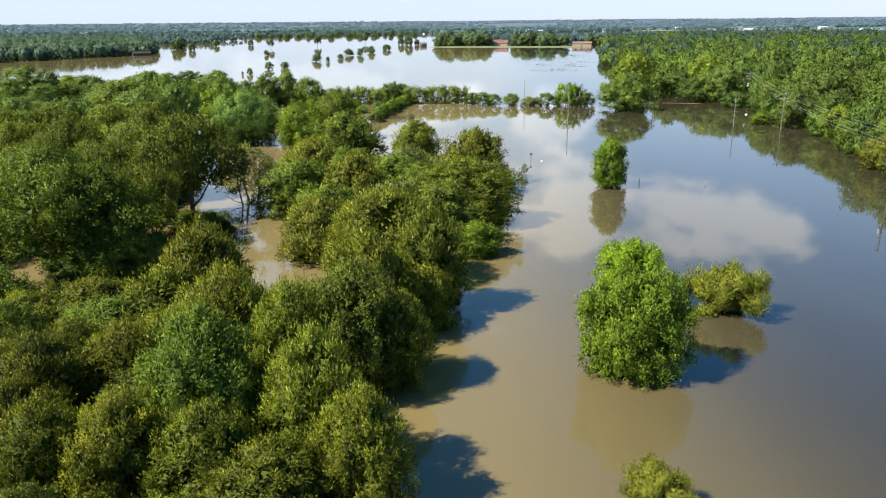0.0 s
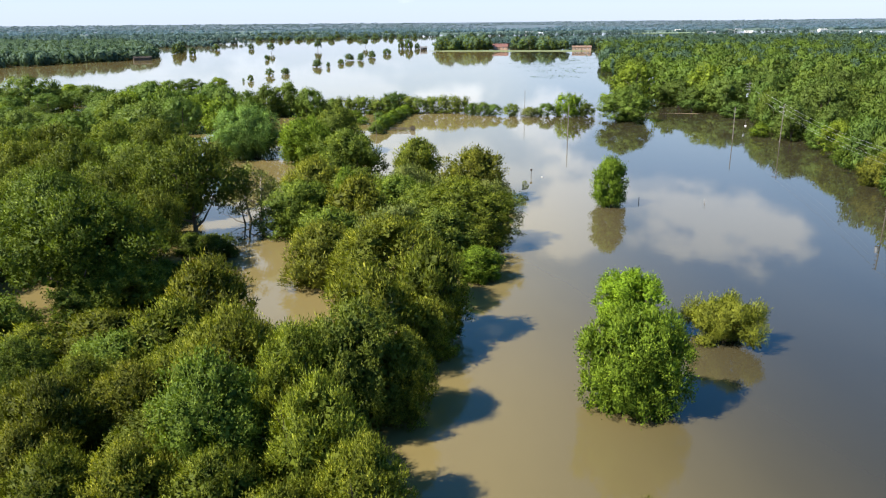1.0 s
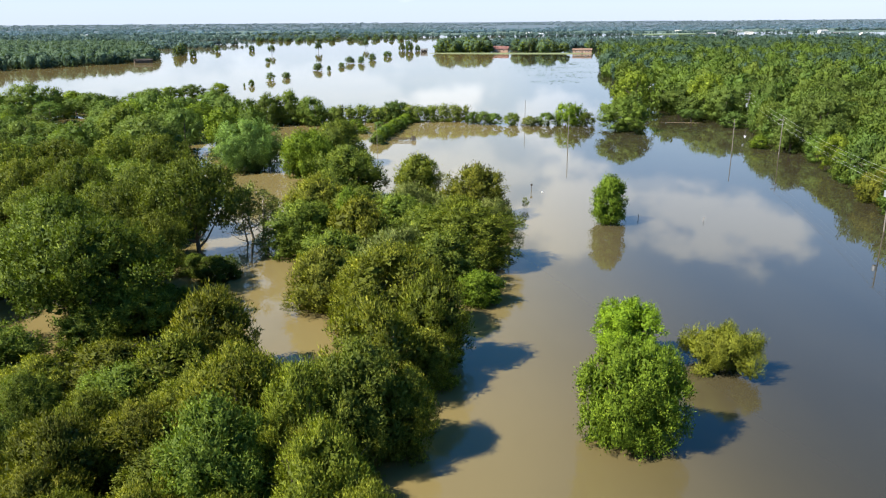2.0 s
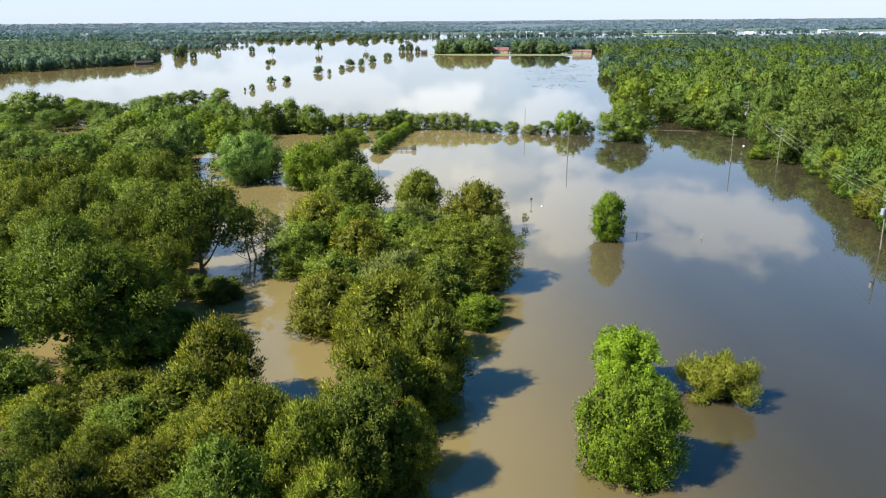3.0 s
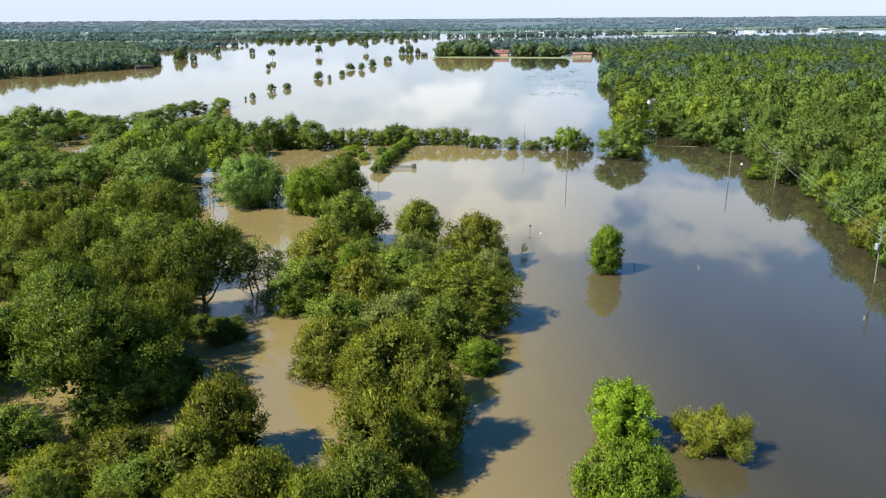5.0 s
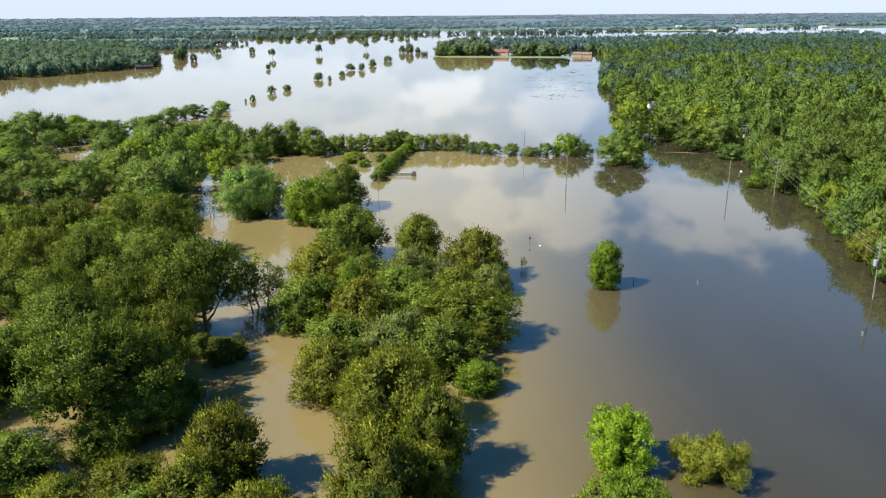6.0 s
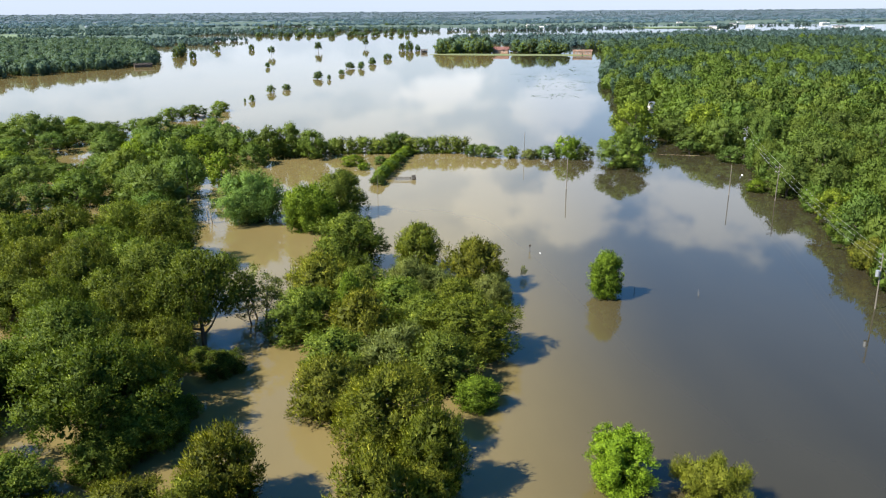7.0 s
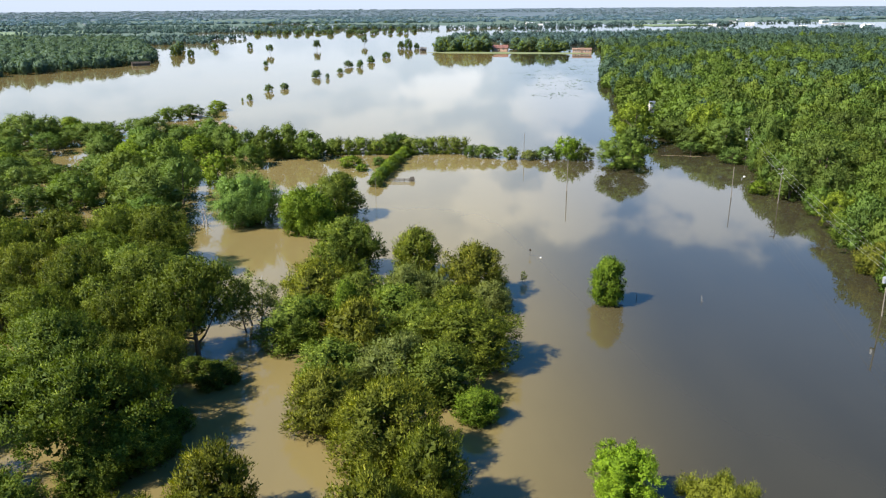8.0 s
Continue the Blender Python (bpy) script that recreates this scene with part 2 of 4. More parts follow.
LEAF_WOOD_WARM = leaf_material("leaf_wood_canopy_warm", (0.047, 0.081, 0.014), (0.101, 0.151, 0.022), (0.152, 0.197, 0.034), clumps=0.10, speckle=0.25)
# bluer tone for the wood's far trees, with haze painted in
LEAF_WOOD_COOL_HAZE = leaf_material("leaf_wood_canopy_cool_haze", (0.034, 0.065, 0.041), (0.067, 0.114, 0.069), (0.106, 0.153, 0.097), clumps=0.10, speckle=0.25)
# haze of distance is mixed into these four leaf colours, paler and bluer
LEAF_FAR_HAZE = leaf_material("leaf_far_haze", (0.051, 0.091, 0.062), (0.092, 0.144, 0.096), (0.128, 0.182, 0.117), clumps=0.07, speckle=0.2)
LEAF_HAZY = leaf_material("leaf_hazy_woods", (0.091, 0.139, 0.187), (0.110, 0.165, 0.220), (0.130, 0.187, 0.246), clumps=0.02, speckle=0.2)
LEAF_HAZE_BLUE = leaf_material("leaf_haze_blue", (0.112, 0.158, 0.185), (0.130, 0.180, 0.210), (0.146, 0.200, 0.232), clumps=0.02, speckle=0.15)
LEAF_DISTANT_HAZE = leaf_material("leaf_distant_haze", (0.062, 0.102, 0.105), (0.084, 0.131, 0.134), (0.104, 0.156, 0.160), clumps=0.02, speckle=0.2)


# ---- mesh helpers ----
def mesh_of(name, verts, faces, mat, smooth=False, normals=None):
    """A mesh from an array of vertices and an array of equal-sided faces, with its own normals where they are given."""
    verts, faces = np.asarray(verts, np.float32), np.asarray(faces, np.int32)
    me = bpy.data.meshes.new(name)
    me.vertices.add(len(verts))
    me.vertices.foreach_set("co", verts.ravel())
    k = faces.shape[1]
    me.loops.add(faces.size)
    me.loops.foreach_set("vertex_index", faces.ravel())
    me.polygons.add(len(faces))
    me.polygons.foreach_set("loop_start", np.arange(0, faces.size, k, dtype=np.int32))
    me.update(calc_edges=True)
    if smooth or normals is not None:
        me.polygons.foreach_set("use_smooth", np.ones(len(faces), bool))
    if normals is not None:
        me.attributes.new("custom_normal", "FLOAT_VECTOR", "POINT").data.foreach_set("vector", np.asarray(normals, np.float32).ravel())
    me.materials.append(mat)
    return me


def part(name, bm, mat, parent, label=""):
    me = bpy.data.meshes.new(name)
    bm.to_mesh(me)
    bm.free()
    me.materials.append(mat)
    ob = new(name, me)
    ob.parent = parent
    return tagged(ob, label)


def part_mesh(name, me, parent, label=""):
    ob = new(name, me)
    ob.parent = parent
    return tagged(ob, label)


def box(bm, cx, cy, cz, sx, sy, sz, bevel=0.0, turn=0.0):
    made = bmesh.ops.create_cube(bm, size=1.0, matrix=pose(cx, cy, cz, 0, 0, turn) @ Matrix.Diagonal((sx, sy, sz, 1)))
    if bevel:
        edges = list({e for v in made["verts"] for e in v.link_edges})
        bmesh.ops.bevel(bm, geom=edges, offset=bevel, segments=1, affect="EDGES")
    return bm


def rod(bm, a, b, r1, r2, sides=8):
    a, b = Vector(a), Vector(b)
    turn = (b - a).to_track_quat("Z", "Y").to_matrix().to_4x4()
    bmesh.ops.create_cone(bm, cap_ends=True, segments=sides, radius1=r1, radius2=r2, depth=(b - a).length,
                          matrix=Matrix.Translation((a + b) / 2) @ turn)
    return bm


def thing(name, x, y, z, turn=0.0):
    ob = new(name)
    ob.matrix_basis = pose(x, y, z, 0, 0, turn)
    return ob


def unit(v):
    return v / np.maximum(np.linalg.norm(v, axis=1, keepdims=True), 1e-6)


def sprigs(rng, at, out, length, width, rise=0.3, loose=0.5, lean=0.6):
    """Kite-shaped leaf sprigs at the places given, that grow outwards and up (rise) or hang (rise below nought)."""
    n = len(at)
    along = unit(out * 0.6 + np.array((0, 0, rise)) + rng.normal(0, loose * 0.6, (n, 3)))
    face = unit(out + np.array((0, 0, 0.3)) + rng.normal(0, loose * 0.6, (n, 3)))
    across = unit(np.cross(face, along))
    up = np.cross(along, across)
    ln = (length * rng.uniform(0.65, 1.35, n))[:, None]
    wd = (width * rng.uniform(0.8, 1.5, n))[:, None]
    base = at - along * ln * 0.35
    v = np.stack((base + across * wd * 0.5, base + along * ln + up * ln * 0.12, base - across * wd * 0.5), 1)
    nv = leaf_normals(v, unit(out), lean)
    return v.reshape(-1, 3), np.arange(3 * n).reshape(n, 3), nv


def leaf_normals(tri, out, lean):
    """Turns each leaf outwards and leans its normal towards the way its clump faces."""
    face = unit(np.cross(tri[:, 1] - tri[:, 0], tri[:, 2] - tri[:, 0]))
    back = np.einsum("ij,ij->i", face, out) < 0
    tri[back] = tri[back][:, ::-1]
    face[back] *= -1
    return np.repeat(unit(out * lean + face * (1 - lean)), 3, axis=0)


def tufts(rng, at, out, per, size, rise):
    """Many sprig places round each twig end: shoots stand up where rise is high, hang where it is below nought."""
    n = len(at)
    spread = rng.normal(0, size, (n, per, 3))
    spread[:, :, 2] += rise * size * 1.6 * rng.uniform(-0.4, 1.4, (n, per))
    p = (at[:, None, :] + spread).reshape(-1, 3)
    way = unit((out[:, None, :] * 0.8 + spread / max(size, 1e-6) * 0.3).reshape(-1, 3))
    return p, way


def crown_points(rng, n, r, z0, z1, form, lumps, lump_size, ragged=0.25, rounded=0.0):
    """Places and outward ways of sprigs on a crown made of many overlapping lumps between the heights z0 and z1."""
    k = np.arange(lumps)
    u = (k + rng.uniform(0.2, 0.8, lumps)) / lumps
    turn = k * 2.39996 + rng.uniform(-0.5, 0.5, lumps)
    if form == "dome":      # full to the ground
        prof = np.sqrt(np.clip(1 - u ** 4.6, 0.0, 1)) * (0.82 + 0.18 * np.minimum(u * 5, 1))
    elif form == "tub":     # broad to the top
        prof = np.sqrt(np.clip(1 - u ** 9, 0.0, 1)) * (0.85 + 0.15 * np.minimum(u * 4, 1))
    elif form == "oak":     # broad, on a stem
        prof = np.clip(np.sin(np.pi * (0.12 + 0.83 * u)), 0, 1) ** 0.55
    elif form == "spire":
        prof = np.clip(1 - u, 0.05, 1) ** 0.6 * np.minimum(0.6 + u * 4, 1)
    else:                   # "egg"
        prof = np.clip(np.sin(np.pi * (0.16 + 0.8 * u)), 0, 1) ** 0.7
    wave = 1 + ragged * np.sin(turn * 2 + rng.uniform(0, 6)) * rng.uniform(0.3, 1, lumps) + rng.normal(0, ragged * 0.35, lumps)
    lr = r * lump_size * rng.uniform(0.6, 1.45, lumps)
    rad = np.maximum(prof * r * wave - lr * 0.75, 0.05) * np.where(rng.random(lumps) < 0.14, rng.uniform(0.2, 0.7, lumps), 1)
    zz = z0 + lr * 0.5 + u * (z1 - z0 - lr * 1.35)
    centre = np.stack((rad * np.cos(turn), rad * np.sin(turn), zz), 1)
    pick = rng.choice(lumps, int(n * 1.9), p=lr ** 2 / np.sum(lr ** 2))
    way = unit(rng.normal(0, 1, (len(pick), 3)))
    mid = np.array((0, 0, z0 + (z1 - z0) * 0.4))
    outer = unit(centre[pick] - mid)
    way = unit(way + outer * 0.45 + np.array((0, 0, 0.18)))
    at = centre[pick] + way * (lr[pick] * (0.72 + 0.38 * rng.random(len(pick)) ** 0.7))[:, None] * np.array((1, 1, 0.85))
    deep = np.zeros(len(at))
    for c, l in zip(centre, lr):
        deep += np.linalg.norm((at - c) / np.array((1, 1, 0.85)), axis=1) < l * 0.72
    whole = unit((at - mid) / np.array((r, r, (z1 - z0) * 0.6)))
    way = unit(way * (1 - rounded) + whole * rounded)
    keep = (deep < 1) | (rng.random(len(at)) < 0.22)
    return at[keep][:n], way[keep][:n], centre, lr


GOLDEN = (1 + 5 ** 0.5) / 2
ICO = unit(np.array([(-1, GOLDEN, 0), (1, GOLDEN, 0), (-1, -GOLDEN, 0), (1, -GOLDEN, 0), (0, -1, GOLDEN), (0, 1, GOLDEN), (0, -1, -GOLDEN), (0, 1, -GOLDEN),
                     (GOLDEN, 0, -1), (GOLDEN, 0, 1), (-GOLDEN, 0, -1), (-GOLDEN, 0, 1)], float))
ICO_FACES = np.array([f for f in ((a, b, c) for a in range(12) for b in range(a + 1, 12) for c in range(b + 1, 12))
                      if all(np.linalg.norm(ICO[p] - ICO[q]) < 1.1 for p, q in ((f[0], f[1]), (f[1], f[2]), (f[0], f[2])))])
for row, f in enumerate(ICO_FACES):
    if np.dot(np.cross(ICO[f[1]] - ICO[f[0]], ICO[f[2]] - ICO[f[0]]), ICO[f[0]]) < 0:
        ICO_FACES[row] = f[::-1]


def cores(rng, centre, lr, share):
    """The dense leafy inside of each lump of a crown, rough and many-sided."""
    n = len(centre)
    rough = rng.uniform(0.8, 1.2, (n, 12, 1))
    v = centre[:, None, :] + ICO[None] * (lr * share)[:, None, None] * rough * np.array((1, 1, 0.85))
    tri = v[:, ICO_FACES, :].reshape(-1, 3, 3)
    tri = tri + rng.normal(0, 0.12, (len(tri), 1, 3)) * np.repeat(lr * share, 20)[:, None, None]
    way = unit(tri.mean(1) - np.repeat(centre, 20, axis=0))
    nv = leaf_normals(tri, way, 0.6)
    return tri.reshape(-1, 3), np.arange(3 * len(tri)).reshape(-1, 3), nv


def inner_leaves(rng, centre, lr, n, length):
    """Larger, shade-coloured leaves that fill the inside of a crown between its lumps."""
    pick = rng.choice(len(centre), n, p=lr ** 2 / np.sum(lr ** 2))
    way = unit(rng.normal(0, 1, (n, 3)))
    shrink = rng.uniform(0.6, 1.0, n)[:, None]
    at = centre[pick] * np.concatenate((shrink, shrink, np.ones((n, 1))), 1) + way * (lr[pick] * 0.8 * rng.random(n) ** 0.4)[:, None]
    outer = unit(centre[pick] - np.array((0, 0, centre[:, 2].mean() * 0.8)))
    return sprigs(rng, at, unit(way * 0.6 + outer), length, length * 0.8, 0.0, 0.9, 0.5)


def tube(path, radii, sides=6):
    """A tapered tube along a line of points."""
    path, verts, faces = np.asarray(path, float), [], []
    ang = np.arange(sides) * 2 * np.pi / sides
    for i, p in enumerate(path):
        d = path[min(i + 1, len(path) - 1)] - path[max(i - 1, 0)]
        d = d / max(np.linalg.norm(d), 1e-6)
        a = np.cross(d, (0.0, 1.0, 0.1)) if abs(d[1]) < 0.9 else np.cross(d, (1.0, 0.0, 0.1))
        a /= np.linalg.norm(a)
        b = np.cross(d, a)
        verts.append(p + radii[i] * (np.cos(ang)[:, None] * a + np.sin(ang)[:, None] * b))
    for i in range(len(path) - 1):
        for s in range(sides):
            t = (s + 1) % sides
            faces.append((i * sides + s, i * sides + t, (i + 1) * sides + t, (i + 1) * sides + s))
    return np.concatenate(verts), np.array(faces)


def wood_mesh(rng, name, h, r, stem, fork, limbs, mat, stems=1, twigs=0, lean=0.06):
    """Trunk (or several stems) with limbs, rooted below the water."""
    vs, fs, count = [], [], 0

    def add(path, radii, sides):
        nonlocal count
        v, f = tube(path, radii, sides)
        vs.append(v)
        fs.append(f + count)
        count += len(v)

    for s in range(stems):
        ang = 6.283 * s / stems + rng.uniform(0, 1)
        off = 0.0 if stems == 1 else r * 0.16
        foot = np.array((off * math.cos(ang), off * math.sin(ang), -1.65))
        tip = np.array((off * 3.0 * math.cos(ang) + rng.normal(0, lean) * h, off * 3.0 * math.sin(ang) + rng.normal(0, lean) * h, h * 0.78))
        ts = np.linspace(0, 1, 7)
        line = foot + (tip - foot) * ts[:, None] + np.stack((np.sin(ts * 5 + ang), np.cos(ts * 4 + ang), ts * 0), 1) * 0.02 * h * ts[:, None]
        add(line, stem * (1 - 0.85 * ts) * (1 + 0.5 * np.exp(-ts * 9)), 7)
        for k in range(limbs):
            t0 = fork + (0.92 - fork) * (k + rng.uniform(0, 0.8)) / limbs
            p0 = foot + (tip - foot) * t0
            a = ang + k * 2.4 + rng.uniform(-0.4, 0.4)
            reach = r * rng.uniform(0.55, 0.85) * (1.15 - t0 * 0.6)
            p3 = p0 + np.array((math.cos(a) * reach, math.sin(a) * reach, reach * rng.uniform(0.25, 0.8)))
            p1, p2 = p0 * 0.66 + p3 * 0.34 + (0, 0, -0.05 * reach), p0 * 0.33 + p3 * 0.67 + (0, 0, 0.04 * reach)
            rr = stem * (1 - 0.8 * t0) * 0.6
            add((p0, p1, p2, p3), (rr, rr * 0.75, rr * 0.5, rr * 0.2), 5)
            for j in range(twigs):
                q0 = p1 + (p3 - p1) * rng.uniform(0, 0.9)
                q1 = q0 + rng.normal(0, 1, 3) * reach * 0.22 + (0, 0, reach * 0.22)
                add((q0, (q0 + q1) / 2 + rng.normal(0, 0.04, 3) * reach, q1), (rr * 0.35, rr * 0.25, rr * 0.08), 4)
    return mesh_of(name, np.concatenate(vs), np.concatenate(fs), mat, True)


# ---- kinds of tree: name, label, category, leaf, form, height, radius, crown base, fullness, lumps, lump size, rise, slim, stems ----
KINDS = {
    "olive": ("privet_tree", "rounded olive-green privet tree standing in brown flood water", "tree", LEAF_OLIVE, "dome", 9, 4.4, 0.0, 1.05, 70, 0.27, 0.6, 0.45, 3),
    "mid": ("elm_tree", "leafy mid-green elm tree rising out of flood water", "tree", LEAF_MID, "dome", 9, 4.4, 0.03, 1.0, 64, 0.28, 0.3, 0.6, 1),
    "oak": ("oak_tree", "dark green spreading oak on a bare flooded trunk", "tree", LEAF_DARK, "oak", 12, 7.0, 0.30, 1.6, 62, 0.21, 0.25, 0.7, 1),
    "bright": ("young_ash_tree", "bright fresh-green young ash tree in flood water", "tree", LEAF_BRIGHT, "egg", 8, 4.0, 0.02, 1.0, 60, 0.26, 0.3, 0.6, 2),
    "lime": ("young_ash_tree", "vivid yellow-green young ash tree in flood water", "tree", LEAF_LIME, "tub", 8, 4.0, 0.0, 1.1, 60, 0.26, 0.3, 0.6, 2),
    "fresh": ("box_elder", "full bright-green box elder with foliage down to the water", "tree", LEAF_BRIGHT, "tub", 7, 4.6, 0.0, 1.4, 86, 0.24, 0.25, 0.6, 2),
    "sage": ("river_willow", "soft pale-green spreading willow in flood water", "tree", LEAF_SAGE, "oak", 10, 8.0, 0.04, 3.0, 64, 0.22, -0.1, 0.5, 3),
    "yellow": ("black_willow", "yellow-green drooping willow half sunk in flood water", "tree", LEAF_YELLOW, "dome", 4.5, 3.6, 0.0, 0.8, 30, 0.25, 0.9, 0.3, 5),
    "bushy": ("water_elm", "dense mid-green water elm with foliage down to the flood", "tree", LEAF_MID, "dome", 9, 5.0, 0.0, 1.25, 68, 0.26, 0.3, 0.6, 2),
    "shade": ("water_elm", "dark green bushy water elm under the oaks", "tree", LEAF_DARK, "dome", 9, 5.0, 0.0, 1.1, 60, 0.24, 0.1, 0.6, 2),
    "lit": ("privet_shrub", "yellowish olive privet shrub crowded in the flooded grove", "shrub", LEAF_PALE_OLIVE, "dome", 7.5, 4.2, 0.0, 1.0, 60, 0.28, 0.6, 0.45, 3),
    "cedar": ("cedar", "narrow upright dark-green cedar of a flooded hedge", "tree", LEAF_MID, "spire", 5.6, 1.6, 0.0, 0.22, 16, 0.42, 0.8, 0.5, 1),
    "gold": ("cottonwood", "tall cottonwood with foliage turning yellow in the flooded wood", "tree", LEAF_GOLD, "oak", 14, 7.0, 0.12, 1.8, 50, 0.24, 0.2, 0.7, 1),
    "grey": ("silvery_willow", "pale grey-green willow shrub in flood water", "shrub", LEAF_GREY, "dome", 6.5, 4.0, 0.0, 1.0, 58, 0.29, 0.5, 0.42, 3),
    "thin": ("pecan_tree", "thinly leaved pecan tree with pale open branches", "tree", LEAF_GREY, "oak", 9, 4.2, 0.22, 0.4, 34, 0.24, 0.3, 0.6, 2),
}
NEAR, MIDDLE, FAR, TINY, STRAYS = 0, 1, 2, 3, 4
SPRIGS = {NEAR: (23000, 0.20), MIDDLE: (11500, 0.285), FAR: (3300, 0.37), TINY: (900, 0.68), STRAYS: (420, 0.95)}     # count on a full crown, length of a sprig
SOFTER = {"mid": LEAF_WOOD, "bushy": LEAF_WOOD_WARM, "oak": LEAF_WOOD, "lit": LEAF_WOOD_WARM, "olive": LEAF_WOOD}      # single leaves no longer tell at a distance
GROWN = {}


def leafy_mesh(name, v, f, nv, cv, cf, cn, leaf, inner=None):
    """Outer sprigs and the leaves inside them, as one crown; by default the inner ones are coloured as if shaded."""
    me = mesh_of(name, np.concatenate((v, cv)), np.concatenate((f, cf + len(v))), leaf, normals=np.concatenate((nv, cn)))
    me.materials.append(inner or INNER_SHADED[leaf.name])
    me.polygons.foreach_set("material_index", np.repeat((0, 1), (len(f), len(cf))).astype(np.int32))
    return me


def tree_template(kind, tier, variant, big):
    name, label, category, leaf, form, h, r, base, full, lumps, lump, rise, slim, stems = KINDS[kind]
    rng = np.random.default_rng(1000 * sorted(KINDS).index(kind) + 10 * variant + tier)
    n, ln = SPRIGS[tier]
    if tier in (FAR, TINY):
        leaf = SOFTER.get(kind, leaf)
    n = int(n * full)
    tuft = (0.25, 0.32, 0.38, 0.42, 0.5)[tier]
    if big:     # finer sprigs where the crown is grown to well over its usual size
        n, ln, tuft = int(n * 2.1), ln / 1.45, tuft / 1.45
    if tier >= FAR:
        lumps = int(lumps * (0.6 if tier == FAR else 0.34))
        lump *= 1.0 if tier == FAR else 1.25
    ob = new(name)
    stem = 0.045 * h * (0.8 if stems == 1 else 0.35)
    twigs = 2 if kind == "thin" else 0
    limbs = (9 if kind in ("oak", "thin", "gold") else 6) if tier < FAR else (4 if tier == FAR else 2)
    part_mesh("trunk", wood_mesh(rng, "trunk", h, r, stem, 0.22 if base > 0.1 else 0.3, limbs, M_BARK, stems if tier < TINY else 1, twigs), ob)
    per = (64, 40, 18, 8, 5)[tier]
    at, out, centre, lr = crown_points(rng, n // per, r, base * h - (0.3 if base < 0.1 else 0), h, form, lumps, lump, (0.42 if tier < FAR else 0.3) if kind in ("oak", "gold") else 0.36 if kind in ("yellow", "sage") else 0.27 if kind in ("mid", "bushy") else 0.18, (0.0 if kind == "oak" else 0.15) if tier < FAR else 0.5)
    at, out = tufts(rng, at, out, per, tuft * (1.15 if r > 6 else 1.0), rise)
    v, f, nv = sprigs(rng, at, out, ln * (1.2 if slim < 0.5 else 0.95), ln * slim * (0.85, 0.9, 1.2, 1.3, 1.3)[tier], rise * 0.8, (0.55, 0.45, 0.3, 0.3, 0.3)[tier], (0.5, 0.55, 0.8, 0.85, 0.85)[tier])
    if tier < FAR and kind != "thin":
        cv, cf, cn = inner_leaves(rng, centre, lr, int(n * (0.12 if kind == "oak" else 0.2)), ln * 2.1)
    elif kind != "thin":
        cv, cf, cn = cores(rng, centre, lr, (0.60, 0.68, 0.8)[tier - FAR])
    else:
        cv, cf, cn = np.zeros((0, 3)), np.zeros((0, 3), int), np.zeros((0, 3))
    # strays take the leaf colour with distance haze painted in
    part_mesh("crown", leafy_mesh("crown", v, f, nv, cv, cf, cn, LEAF_FAR_HAZE if tier == STRAYS else leaf, leaf if tier >= FAR else None), ob)
    return tagged(ob, label, category)


def plant(kind, x, y, h, r, group, tier=None, variants=2, turn=None, label=""):
    """A tree of that kind, height and crown radius; the farther off it stands, the coarser its foliage."""
    if tier is None:
        tier = NEAR if y < 63 else MIDDLE if y < 165 else FAR if y < 480 else STRAYS
    variant = random.randrange(variants + (tier == FAR))
    h, r = h * 0.97, r * 0.9
    h0, r0 = KINDS[kind][5], KINDS[kind][6]
    key = (kind, tier, variant, r / r0 > 1.35)
    m = pose(x, y, 0, 0, 0, random.uniform(0, 360) if turn is None else turn)
    if key not in GROWN:
        ob = GROWN[key] = tree_template(*key)
        ob.matrix_basis = m @ Matrix.Diagonal((r / r0, r / r0, h / h0, 1))
        ob["size"] = (r / r0, h / h0)
    else:
        first = GROWN[key]
        a, b = first["size"]
        ob = copy_thing(first, m @ Matrix.Diagonal((r / r0 / a, r / r0 / a, h / h0 / b, 1)))
    STANDING.append((x, y, r))
    return tagged(ob, label, "", group)


STANDING = []


def inside(x, y, poly):
    hit, j = False, len(poly) - 1
    for i in range(len(poly)):
        (xi, yi), (xj, yj) = poly[i], poly[j]
        if (yi > y) != (yj > y) and x < (xj - xi) * (y - yi) / (yj - yi) + xi:
            hit = not hit
        j = i
    return hit


def scatter(poly, spacing, seed, tries=30, clear=0.0):
    """Evenly random places inside a polygon, kept apart from each other and from the trees that stand already."""
    rnd = random.Random(seed)
    xs, ys = [p[0] for p in poly], [p[1] for p in poly]
    area = (max(xs) - min(xs)) * (max(ys) - min(ys))
    cells, out = {}, []
    for _ in range(int(area / spacing ** 2 * tries * 0.35)):
        x, y = rnd.uniform(min(xs), max(xs)), rnd.uniform(min(ys), max(ys))
        if not inside(x, y, poly):
            continue
        cx, cy = int(x // spacing), int(y // spacing)
        if any((x - a) ** 2 + (y - b) ** 2 < spacing ** 2 for i in (-1, 0, 1) for j in (-1, 0, 1) for a, b in cells.get((cx + i, cy + j), ())):
            continue
        if clear and any((x - a) ** 2 + (y - b) ** 2 < (clear * (c + spacing * 0.5)) ** 2 for a, b, c in STANDING):
            continue
        cells.setdefault((cx, cy), []).append((x, y))
        out.append((x, y))
    return out


